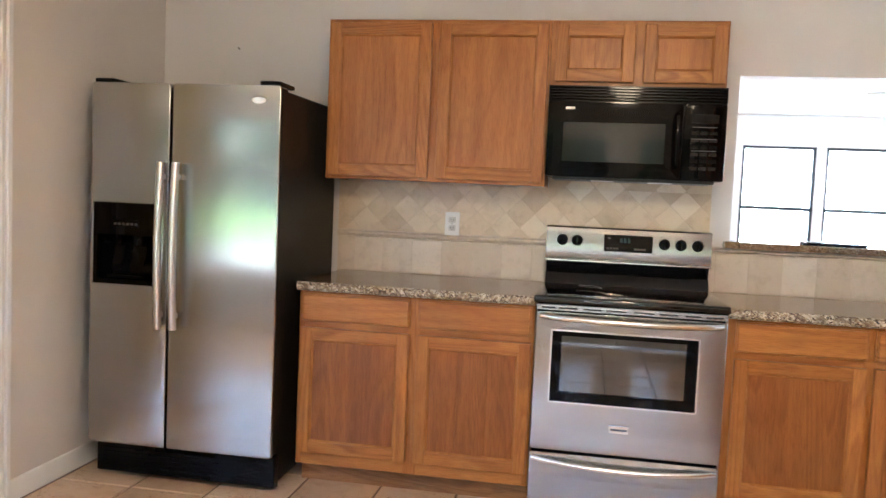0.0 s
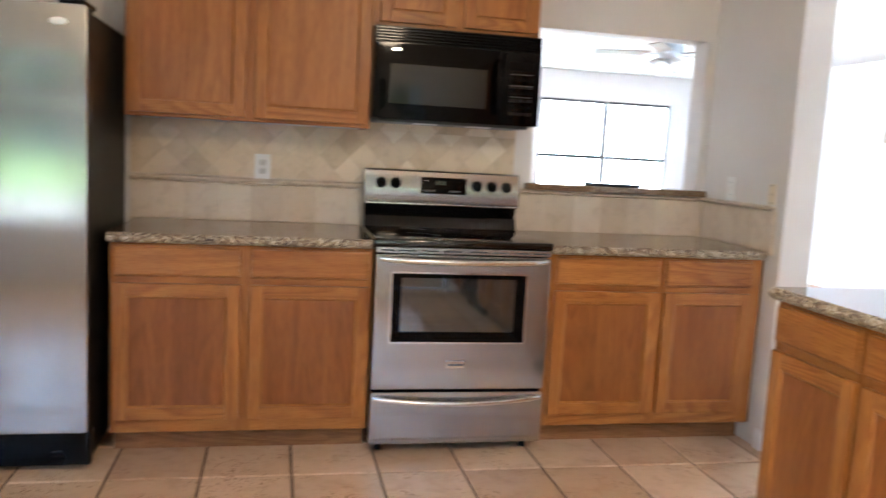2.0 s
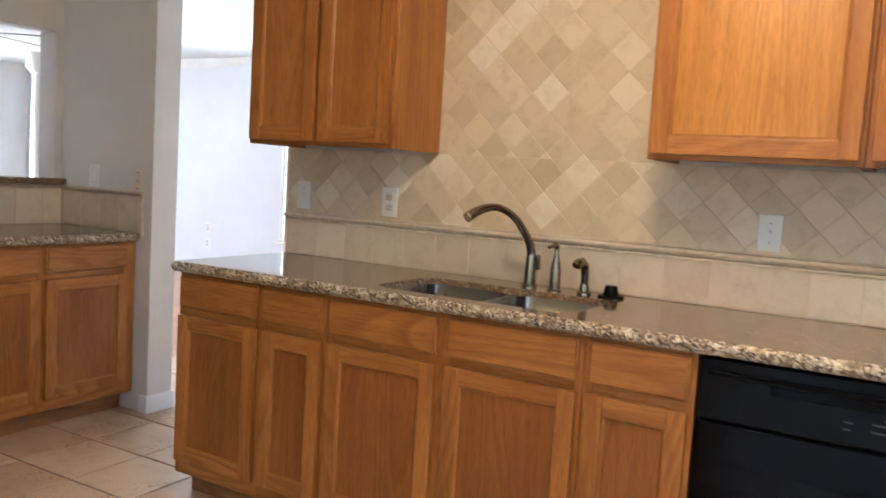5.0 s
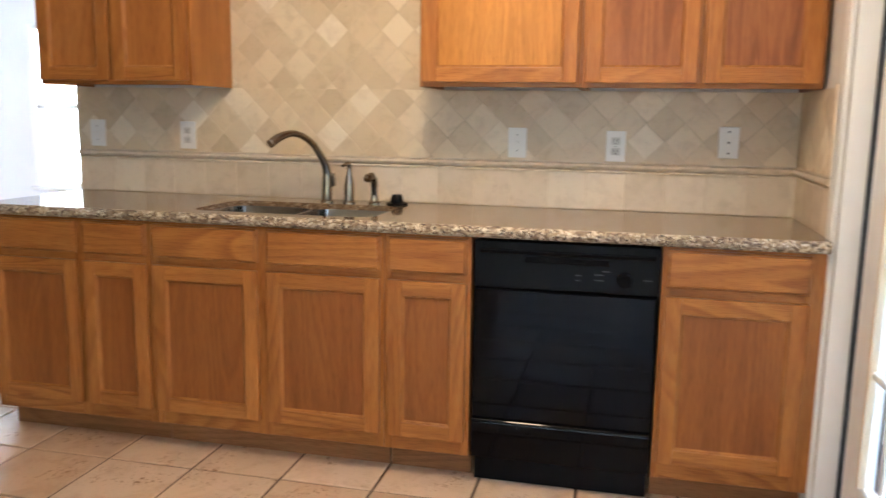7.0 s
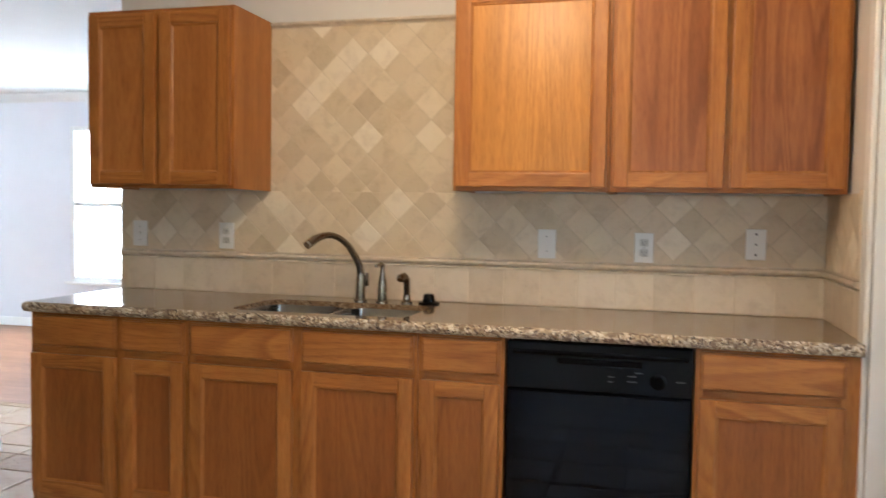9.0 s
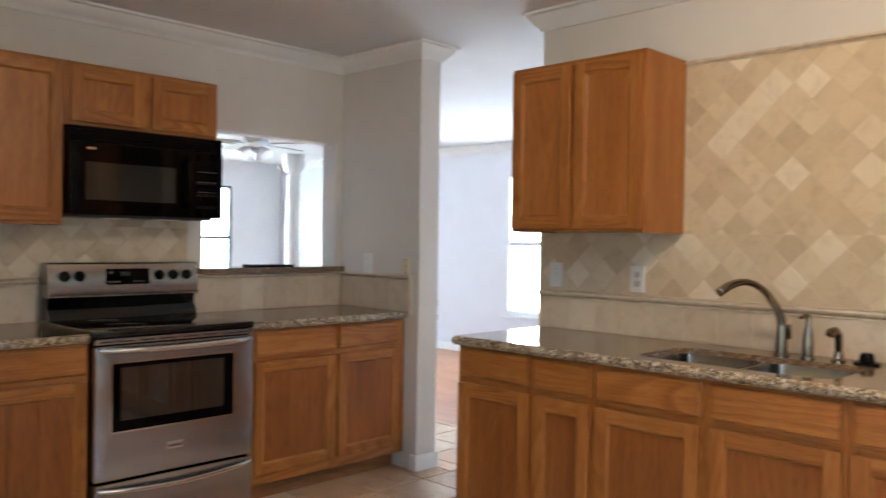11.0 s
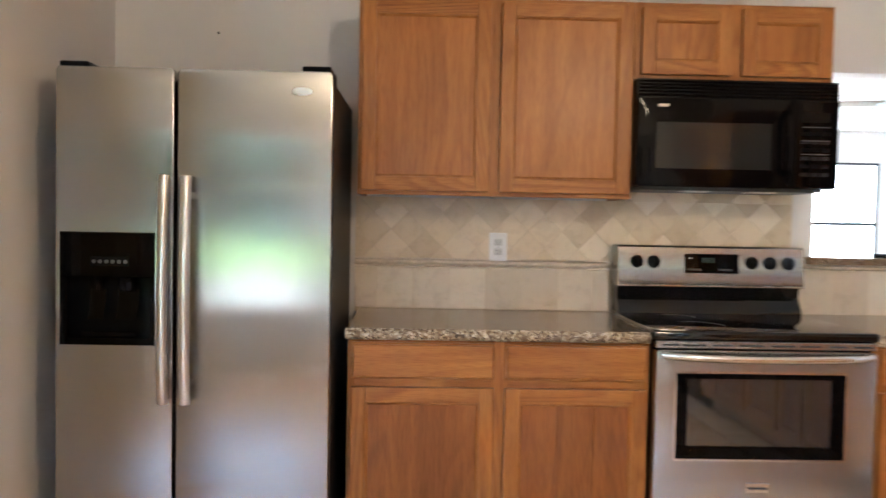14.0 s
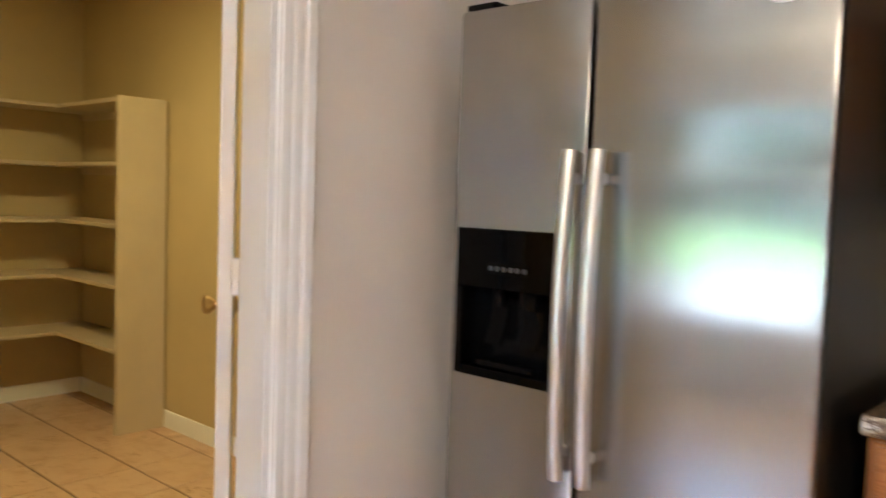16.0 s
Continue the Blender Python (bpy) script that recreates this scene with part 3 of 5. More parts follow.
def base_cabinet(label, at, rz, w, bays, z_top=0.874, depth=0.585, end=None):
    cab = thing("base_cabinet", label, "cabinet", at, rz, "kitchen base cabinets")
    for xa, xb in ((0, 0.016), (w - 0.016, w)):
        part("side_panel", boxes((xa, xb, -depth, 0, 0.10, z_top)), oak_v, cab)
    part("bottom_panel", boxes((0.016, w - 0.016, -depth, 0, 0.10, 0.116)), oak_h, cab)
    part("back_panel", boxes((0.016, w - 0.016, -0.012, 0, 0.116, z_top)), oak_v, cab)
    y1, y0 = -depth, -depth - 0.022
    rows = [(0, bays[0][0] + 0.012, y0, y1, 0.10, z_top), (bays[-1][1] - 0.012, w, y0, y1, 0.10, z_top)]
    for p, q in zip(bays, bays[1:]):
        rows.append((p[1] - 0.012, q[0] + 0.012, y0, y1, 0.10, z_top))
    for row in rows:
        part("frame_stile", boxes(row, bev=0.0015), oak_v, cab)
    lo, hi = bays[0][0] + 0.012, bays[-1][1] - 0.012
    for za, zb in ((0.10, 0.168), (0.70, 0.755), (0.855, z_top)):
        part("frame_rail", boxes((lo, hi, y0 + 0.001, y1, za, zb), bev=0.0015), oak_h, cab)
    part("toe_kick", boxes((0.002, w - 0.002, -depth + 0.065, -depth + 0.08, 0.0, 0.10)), oak_dim, cab)
    for x0, x1, boards in bays:
        cab_drawer(cab, x0, x1, 0.742, 0.866, y0)
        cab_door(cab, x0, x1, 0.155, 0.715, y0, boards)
    return cab


def wall_cabinet(label, at, rz, w, z0, z1, bays, depth=0.303, pm=None):
    cab = thing("wall_cabinet", label, "cabinet", at, rz, "kitchen wall cabinets")
    for xa, xb in ((0, 0.015), (w - 0.015, w)):
        part("side_panel", boxes((xa, xb, -depth, 0, z0, z1)), oak_v, cab)
    part("bottom_panel", boxes((0.015, w - 0.015, -depth, 0, z0 + 0.012, z0 + 0.027)), oak_h, cab)
    part("top_panel", boxes((0.015, w - 0.015, -depth, 0, z1 - 0.015, z1)), oak_h, cab)
    part("back_panel", boxes((0.015, w - 0.015, -0.008, 0, z0 + 0.027, z1 - 0.015)), oak_v, cab)
    y1, y0 = -depth, -depth - 0.02
    rows = [(0, bays[0][0] + 0.012, y0, y1, z0, z1), (bays[-1][1] - 0.012, w, y0, y1, z0, z1)]
    for p, q in zip(bays, bays[1:]):
        rows.append((p[1] - 0.012, q[0] + 0.012, y0, y1, z0, z1))
    for row in rows:
        part("frame_stile", boxes(row, bev=0.0015), oak_v, cab)
    lo, hi = bays[0][0] + 0.012, bays[-1][1] - 0.012
    for za, zb in ((z0, z0 + 0.035), (z1 - 0.035, z1)):
        part("frame_rail", boxes((lo, hi, y0 + 0.001, y1, za, zb), bev=0.0015), oak_h, cab)
    for x0, x1, boards in bays:
        cab_door(cab, x0, x1, z0 + 0.016, z1 - 0.018, y0, boards, pm=pm or oak_upper)
    return cab


base_cabinet("oak base cabinet with two doors and two drawers beside the refrigerator", (-1.03, -0.002, 0), 0, 1.033, [(0.012, 0.500, 1), (0.535, 1.022, 3)])
base_cabinet("oak base cabinet with two doors and two drawers in the corner", (0.772, -0.002, 0), 0, 1.04, [(0.030, 0.525, 1), (0.552, 0.985, 1)])
wall_cabinet("oak wall cabinet with two tall doors above the counter", (-1.03, -0.001, 0), 0, 1.026, 1.375, 2.11, [(0.014, 0.490, 1), (0.527, 1.016, 1)])
wall_cabinet("small oak wall cabinet with two doors above the microwave", (-0.003, -0.001, 0), 0, 0.753, 1.825, 2.11, [(0.022, 0.362, 2), (0.400, 0.742, 1)])

SB = (XS - 0.002, -90)
base_cabinet("oak base cabinet at the free end of the sink counter", (SB[0], -1.626, 0), -90, 0.704, [(0.012, 0.395, 1), (0.425, 0.690, 1)])
base_cabinet("oak sink base cabinet with two doors and false drawer fronts", (SB[0], -2.332, 0), -90, 0.898, [(0.012, 0.428, 1), (0.464, 0.885, 1)])
base_cabinet("narrow oak base cabinet beside the dishwasher", (SB[0], -3.232, 0), -90, 0.304, [(0.014, 0.290, 1)])
base_cabinet("oak base cabinet between the dishwasher and the end wall", (SB[0], -4.152, 0), -90, 0.484, [(0.014, 0.440, 1)])
wall_cabinet("oak wall cabinet with two doors at the wall's free end", (SB[0], -1.675, 0), -90, 0.685, 1.375, 2.115, [(0.012, 0.330, 1), (0.352, 0.672, 1)])
wall_cabinet("wide oak wall cabinet with one door beside the sink", (SB[0], -3.275, 0), -90, 0.578, 1.375, 2.135, [(0.012, 0.566, 1)], pm=oak_lamplit)
wall_cabinet("oak wall cabinet with two doors above the dishwasher", (SB[0], -3.855, 0), -90, 0.783, 1.375, 2.135, [(0.012, 0.386, 1), (0.406, 0.765, 1)], pm=oak_red)

# ---------- counters ----------
def rough_edge(parent, pts, z0, z1):
    """A chiselled stone edge along a line; bulges outwards to the right of the walk."""
    bm = bmesh.new()
    rows = []
    for (xa, ya), (xb, yb) in zip(pts, pts[1:]):
        n = max(2, int(math.hypot(xb - xa, yb - ya) / 0.012))
        d = Vector((xb - xa, yb - ya)).normalized()
        o = Vector((d.y, -d.x))
        for i in range(n + 1):
            p = Vector((xa, ya)).lerp(Vector((xb, yb)), i / n)
            row = []
            for k in range(7):
                u = k / 6
                bulge = 0.014 * math.sin(math.pi * u) ** 0.6
                q = 0.006 * noise.noise(Vector((p.x * 55, p.y * 55, u * 5))) * math.sin(math.pi * u)
                row.append(bm.verts.new((p.x + o.x * (bulge + q), p.y + o.y * (bulge + q), z0 + (z1 - z0) * u)))
            rows.append(row)
    for a, b in zip(rows, rows[1:]):
        for k in range(6):
            bm.faces.new((a[k], b[k], b[k + 1], a[k + 1]))
    return part("front_edge", bm, granite_rough, parent, "chiselled lighter stone edge", smooth=True)


def rounded(x0, x1, y0, y1, r, n=5):
    out = []
    for cx, cy, a0 in ((x1 - r, y1 - r, 0), (x0 + r, y1 - r, 90), (x0 + r, y0 + r, 180), (x1 - r, y0 + r, 270)):
        for i in range(n + 1):
            a = radians(a0 + 90 * i / n)
            out.append((cx + r * math.cos(a), cy + r * math.sin(a)))
    return out


def slab(outline, z0, z1, holes=()):
    bm = bmesh.new()
    edges = []
    for loop in (outline, *holes):
        vs = [bm.verts.new((x, y, z1)) for x, y in loop]
        edges += [bm.edges.new((vs[i], vs[(i + 1) % len(vs)])) for i in range(len(vs))]
    res = bmesh.ops.triangle_fill(bm, use_beauty=True, use_dissolve=False, edges=edges)
    faces = [f for f in res["geom"] if isinstance(f, bmesh.types.BMFace)]
    ext = bmesh.ops.extrude_face_region(bm, geom=faces)
    bmesh.ops.translate(bm, vec=(0, 0, z0 - z1), verts=[v for v in ext["geom"] if isinstance(v, bmesh.types.BMVert)])
    return bm


SINK = (1.262, 1.640, -3.165, -2.455)
ct = thing("countertop", "polished speckled brown granite worktop with a rough edge", "countertop")
part("slab", slab([(-1.037, -0.002), (-1.037, -0.628), (-0.002, -0.628), (-0.002, -0.002)], 0.876, 0.915), granite, ct)
rough_edge(ct, [(-1.037, -0.628), (-0.003, -0.628)], 0.876, 0.915)
ct = thing("countertop", "polished granite worktop in the corner beside the stove", "countertop")
part("slab", slab([(0.770, -0.002), (0.770, -0.628), (XS - 0.003, -0.628), (XS - 0.003, -0.002)], 0.876, 0.915), granite, ct)
rough_edge(ct, [(0.770, -0.628), (XS - 0.003, -0.628)], 0.876, 0.915)
ct = thing("countertop", "long granite worktop with an undermounted sink", "countertop")
part("slab", slab([(XS - 0.002, YB + 0.002), (XS - 0.002, -1.61), (1.188, -1.61), (1.188, YB + 0.002)], 0.876, 0.915, [rounded(*SINK, 0.07)]), granite, ct)
rough_edge(ct, [(XS - 0.003, -1.61), (1.188, -1.61), (1.188, YB + 0.003)], 0.876, 0.915)


def bowl(parent, x0, x1, y0, y1, depth):
    bm = bmesh.new()
    loops = []
    for grow, z, r in ((0.0, 0.8945, 0.07), (-0.001, 0.8930, 0.07), (0.0, 0.8752 - depth * 0.8, 0.06), (-0.03, 0.8752 - depth * 0.97, 0.05), (-0.10, 0.8752 - depth, 0.03)):
        loops.append([bm.verts.new((x, y, z)) for x, y in rounded(x0 - grow, x1 + grow, y0 - grow, y1 + grow, r)])
    for a, b in zip(loops, loops[1:]):
        n = len(a)
        for i in range(n):
            bm.faces.new((a[i], a[(i + 1) % n], b[(i + 1) % n], b[i]))
    bm.faces.new(loops[-1])
    part("bowl", bm, steel_sink, parent, smooth=True)
    cx, cy = (x0 + x1) / 2, (y0 + y1) / 2
    part("drain", tubes(([(cx, cy, 0.8755 - depth), (cx, cy, 0.880 - depth)], 0.045), seg=20), chrome, parent)


sink = thing("sink", "double-bowl stainless steel sink under the granite", "sink")
ym = (SINK[2] + SINK[3]) / 2
bowl(sink, SINK[0] + 0.002, SINK[1] - 0.002, ym + 0.010, SINK[3] - 0.002, 0.20)
bowl(sink, SINK[0] + 0.002, SINK[1] - 0.002, SINK[2] + 0.002, ym - 0.010, 0.20)
part("divider", boxes((SINK[0] + 0.003, SINK[1] - 0.003, ym - 0.0098, ym + 0.0098, 0.82, 0.8935), bev=0.004, seg=2), steel_sink, sink)


# ---------- appliances ----------
def plate_xz(x0, x1, z0, z1, yf, yb, hole=None, r=0.012, bev=0.006):
    """An upright plate facing -y with rounded front edges and, if given, a hole (x0, x1, z0, z1)."""
    holes = []
    if hole:
        a, b, c, d = hole
        holes = [[(a, c), (b, c), (b, d), (a, d)]]
    bm = slab(rounded(x0, x1, z0, z1, r, 3), 0.0, yb - yf, holes)
    for v in bm.verts:
        x, z, k = v.co
        v.co = (x, yb - k, z)
    if bev:
        front = [e for e in bm.edges if all(abs(v.co.y - yf) < 1e-5 for v in e.verts) and len(e.link_faces) == 2 and abs(e.link_faces[0].normal.dot(e.link_faces[1].normal)) < 0.3]
        if hole:
            front = [e for e in front if not all(a - 1e-4 < v.co.x < b + 1e-4 and c - 1e-4 < v.co.z < d + 1e-4 for v in e.verts)]
        bmesh.ops.bevel(bm, geom=front, offset=bev, segments=3, affect="EDGES", profile=0.5)
    return bm


def bow_handle(x0, x1, z, y, out, sag=0.0, r=0.013):
    n = 14
    pts = [((x0 + (x1 - x0) * i / n), y - out * math.sin(math.pi * min(1, max(0, i / n))) ** 0.35, z - sag * math.sin(math.pi * i / n)) for i in range(n + 1)]
    bm = bmesh.new()
    tube(bm, pts, r, 12)
    return bm


fr = thing("refrigerator", "stainless steel side-by-side refrigerator with black sides and ice dispenser", "refrigerator")
FY = -0.80
part("cabinet", boxes((-1.918, -1.078, -0.715, -0.03, 0.03, 1.725), bev=0.006), black_matte, fr, "black textured steel cabinet")
part("gasket", boxes((-1.915, -1.565, -0.726, -0.714, 0.18, 1.72), (-1.55, -1.082, -0.726, -0.714, 0.18, 1.72)), dark_slot, fr)
DISP = (-1.912, -1.618, 0.872, 1.226)
fl = part("freezer_door", plate_xz(-1.926, -1.561, 0.170, 1.737, FY, -0.727, DISP), steel, fr, "brushed stainless narrow door", smooth=True)
frd = part("fridge_door", plate_xz(-1.551, -1.070, 0.170, 1.737, FY, -0.727), steel, fr, "brushed stainless wide door", smooth=True)
for dr, x in ((fl, -1.580), (frd, -1.512)):
    n = 16
    pts = [(x, FY - 0.036 - 0.016 * math.sin(math.pi * i / n) ** 0.8, 0.698 + 0.706 * i / n) for i in range(n + 1)]
    bm = bmesh.new()
    tube(bm, pts, 0.0165, 14)
    hd = part("handle", bm, handle_steel, dr, "polished upright bar handle", smooth=True)
    for z in (0.755, 1.345):
        part("handle_post", boxes((x - 0.006, x + 0.006, FY - 0.036, FY + 0.001, z - 0.012, z + 0.012), bev=0.004), handle_steel, hd)
part("door_edge", boxes((-1.0705, -1.0675, FY + 0.014, -0.729, 0.18, 1.727), bev=0.001), black_matte, frd, "black painted door edge")
ds = part("dispenser", boxes((DISP[0], DISP[1], FY - 0.002, FY + 0.02, 1.085, DISP[3]), bev=0.002), black_gloss, fl, "glossy black dispenser panel")
for row in ((DISP[0], DISP[0] + 0.022, FY - 0.002, FY + 0.02, DISP[2], 1.085), (DISP[1] - 0.012, DISP[1], FY - 0.002, FY + 0.02, DISP[2], 1.085), (DISP[0] + 0.022, DISP[1] - 0.012, FY - 0.002, FY + 0.02, DISP[2], DISP[2] + 0.022)):
    part("surround", boxes(row, bev=0.002), black_gloss, fl)
part("recess", boxes((DISP[0] + 0.004, DISP[1] - 0.004, FY + 0.062, FY + 0.068, DISP[2] + 0.004, 1.10), (DISP[0] + 0.002, DISP[0] + 0.006, FY + 0.02, FY + 0.062, DISP[2], 1.10), (DISP[1] - 0.006, DISP[1] - 0.002, FY + 0.02, FY + 0.062, DISP[2], 1.10), (DISP[0], DISP[1], FY + 0.02, FY + 0.062, DISP[2], DISP[2] + 0.006)), black_satin, fl)
for nm, cx, r in (("water_chute", -1.808, 0.020), ("ice_chute", -1.712, 0.032)):
    part(nm, tubes(([(cx, FY + 0.040, 1.086), (cx, FY + 0.038, 1.055), (cx, FY + 0.036, 1.040)], [r, r, r * 0.7]), seg=16), black_gloss, fl, smooth=True)
for nm, cx, w in (("water_lever", -1.808, 0.024), ("ice_lever", -1.712, 0.032)):
    part(nm, sweep([(cx - w, FY + 0.052), (cx + w, FY + 0.052)], [(0.0, 1.045), (0.010, 1.045), (0.016, 1.000), (0.034, 0.962), (0.036, 0.952), (0.028, 0.952), (0.008, 0.995), (0.0, 1.03)]), black_gloss, fl, smooth=True)
part("drip_tray", boxes((-1.85, -1.68, FY + 0.004, FY + 0.05, 0.896, 0.912), bev=0.004), black_satin, fl)
part("label_strip", boxes((-1.815, -1.698, FY - 0.003, FY - 0.0015, 1.120, 1.150)), black_satin, fl)
for i in range(6):
    part("button", tubes(([(-1.806 + 0.0195 * i, FY - 0.002, 1.134), (-1.806 + 0.0195 * i, FY - 0.0045, 1.134)], 0.0062), seg=10), grey_print, fl)
bm = bmesh.new()
tube(bm, [(-1.166, FY + 0.001, 1.675), (-1.166, FY - 0.003, 1.675), (-1.166, FY - 0.0045, 1.675)], [0.032, 0.032, 0.027], 20)
bmesh.ops.scale(bm, vec=(1.0, 1.0, 0.42), space=Matrix.Translation((1.166, 0, -1.675)), verts=bm.verts[:])
part("badge", bm, badge_silver, frd, "oval silver badge")
for x0, x1 in ((-1.92, -1.83), (-1.17, -1.078)):
    part("hinge_cover", boxes((x0, x1, -0.79, -0.62, 1.738, 1.757), bev=0.008, seg=2), black_satin, fr)
part("toe_grille", boxes((-1.915, -1.072, -0.745, -0.70, 0.022, 0.160), bev=0.004), black_satin, fr)
for i in range(5):
    part("grille_slat", boxes((-1.88, -1.12, -0.752, -0.744, 0.045 + 0.02 * i, 0.052 + 0.02 * i)), black_satin, fr)
for x in (-1.88, -1.11):
    for y in (-0.66, -0.08):
        part("foot", tubes(([(x, y, 0.0), (x, y, 0.032)], 0.02)), black_satin, fr)

# range
st = thing("range", "freestanding electric range, stainless steel with a black glass top", "range")
SX0, SX1, SY = 0.008, 0.764, -0.670
part("body", boxes((SX0 + 0.003, SX1 - 0.003, -0.63, -0.03, 0.045, 0.895)), black_satin, st, "black enamelled body")
part("cooktop", boxes((SX0 - 0.012, SX1 + 0.008, SY + 0.004, -0.11, 0.895, 0.926), bev=0.009, seg=3), black_enamel, st, "black glass cooktop", smooth=True)
for x, y, r in ((0.20, -0.50, 0.10), (0.57, -0.50, 0.085), (0.20, -0.25, 0.075), (0.57, -0.25, 0.10)):
    part("burner_ring", slab(rounded(x - r, x + r, y - r, y + r, r, 8), 0.9255, 0.9266, [rounded(x - r + 0.004, x + r - 0.004, y - r + 0.004, y + r - 0.004, r - 0.004, 8)]), grey_print, st)
part("backguard", sweep([(SX0 + 0.004, 0), (SX1 - 0.004, 0)], [(0.02, 0.925), (0.125, 0.925), (0.118, 0.945), (0.088, 0.99), (0.10, 1.035), (0.02, 1.035)]), black_enamel, st, "glossy black curved backguard", smooth=True)
pn = part("control_panel", sweep([(SX0, 0), (SX1, 0)], [(0.02, 1.036), (0.124, 1.036), (0.127, 1.045), (0.108, 1.190), (0.10, 1.197), (0.02, 1.197)]), steel, st, "brushed stainless control panel", smooth=True)


def on_panel(x, z, lift=0.0):
    return (x, -(0.127 - (z - 1.045) * 0.019 / 0.145) - lift, z)


part("panel_trim", boxes((SX0 - 0.002, SX1 + 0.002, -0.130, -0.10, 1.033, 1.040), bev=0.002), chrome, pn)
for x in (0.084, 0.153, 0.553, 0.627, 0.702):
    kb = part("knob", tubes(([on_panel(x, 1.132), on_panel(x, 1.133, 0.006), on_panel(x, 1.133, 0.008), on_panel(x, 1.134, 0.026), on_panel(x, 1.134, 0.029)], [0.026, 0.026, 0.021, 0.019, 0.014]), seg=18), black_satin, pn, "black control knob", smooth=True)
    part("pointer", boxes((x - 0.0035, x + 0.0035, -0.149, -0.122, 1.116, 1.152), bev=0.002), black_gloss, kb)
dsp = part("display", boxes((-0.1115, 0.1115, -0.003, 0.012, -0.0395, 0.0395), bev=0.003), black_gloss, pn, "black clock display")
dsp.matrix_local = pose(0.3885, -0.1165, 1.1275, -7.5, 0, 0)
for i in range(3):
    part("digit", boxes((-0.0365 + i * 0.017, -0.0265 + i * 0.017, -0.0038, -0.002, 0.004, 0.024)), clock_glow, dsp, "dim green clock digit")
part("indicator", boxes((-0.0885, -0.0845, -0.0038, -0.002, 0.019, 0.023)), indicator_glow, dsp)
for i in range(8):
    x = -0.0965 + (i % 4) * 0.014 + (0.125 if i > 3 else 0)
    part("key", boxes((x, x + 0.009, -0.0036, -0.002, -0.029, -0.021)), grey_print, dsp)
part("vent_trim", boxes((SX0, SX1, SY + 0.004, SY + 0.03, 0.866, 0.893), bev=0.003), steel, st)
for xa, xb in ((0.03, 0.085), (0.10, 0.175), (0.20, 0.27), (0.29, 0.37), (0.40, 0.48), (0.50, 0.57), (0.60, 0.66), (0.68, 0.745)):
    part("vent_slot", boxes((xa, xb, SY + 0.0022, SY + 0.01, 0.876, 0.882)), dark_slot, st)
OW = (0.078, 0.658, 0.493, 0.786)
od = part("oven_door", plate_xz(SX0, SX1, 0.290, 0.862, SY, SY + 0.04, OW), steel, st, "stainless oven door", smooth=True)
part("window_trim", plate_xz(OW[0] - 0.006, OW[1] + 0.006, OW[2] - 0.006, OW[3] + 0.006, SY - 0.002, SY + 0.02, (OW[0] + 0.001, OW[1] - 0.001, OW[2] + 0.001, OW[3] - 0.001), 0.006, 0.0), chrome, od)
part("window_border", plate_xz(OW[0] - 0.002, OW[1] + 0.002, OW[2] - 0.002, OW[3] + 0.002, SY + 0.002, SY + 0.02, (0.118, 0.612, 0.536, 0.766), 0.008, 0.0), black_gloss, od, "black glass border")
part("window_glass", boxes((0.10, 0.63, SY + 0.006, SY + 0.012, 0.52, 0.775)), oven_glass, od, "dark oven window")
part("handle", bow_handle(0.030, 0.742, 0.846, SY, 0.048, 0.006, 0.0135), chrome, od, "polished bowed handle", smooth=True)
pl = part("badge", boxes((0.325, 0.405, SY - 0.003, SY + 0.001, 0.378, 0.414), bev=0.002), chrome, od, "small silver plate")
part("badge_bar", boxes((0.333, 0.397, SY - 0.0038, SY - 0.002, 0.392, 0.400)), grey_print, pl)
dw_ = part("drawer", plate_xz(SX0, SX1, 0.052, 0.276, SY, SY + 0.04), steel, st, "stainless storage drawer", smooth=True)
part("handle", bow_handle(0.022, 0.748, 0.252, SY, 0.030, 0.020, 0.012), chrome, dw_, "polished bowed handle", smooth=True)
for x in (0.06, 0.71):
    for y in (-0.58, -0.10):
        part("foot", tubes(([(x, y, 0), (x, y, 0.046)], 0.018)), black_satin, st)

# microwave
mw = thing("microwave", "black over-the-range microwave with a dark window", "microwave")
MX0, MX1, MY = -0.001, 0.752, -0.385
part("case", boxes((MX0 + 0.002, MX1 - 0.002, MY + 0.03, -0.004, 1.424, 1.823), bev=0.004), black_satin, mw)
part("underside", boxes((MX0 + 0.03, MX1 - 0.03, MY + 0.05, -0.05, 1.412, 1.425), bev=0.003), grey_print, mw, "grey metal underside")
part("lamp_cover", boxes((0.20, 0.30, MY + 0.06, MY + 0.14, 1.408, 1.413)), white_plastic, mw)
part("lamp_cover", boxes((0.45, 0.55, MY + 0.06, MY + 0.14, 1.408, 1.413)), white_plastic, mw)
gr = part("vent_grille", boxes((MX0, MX1, MY + 0.012, MY + 0.03, 1.752, 1.820)), black_satin, mw)
for i in range(5):
    part("slat", boxes((MX0 + 0.004, MX1 - 0.004, MY - 0.001, MY + 0.014, 1.757 + 0.0125 * i, 1.7635 + 0.0125 * i), bev=0.002), black_gloss, gr)
md = part("door", plate_xz(MX0, 0.574, 1.424, 1.750, MY, MY + 0.03, (0.069, 0.502, 1.490, 1.661), 0.010, 0.005), black_gloss, mw, "glossy black door", smooth=True)
part("window", boxes((0.060, 0.510, MY + 0.004, MY + 0.010, 1.482, 1.669)), mw_glass, md, "dark grey see-through window")
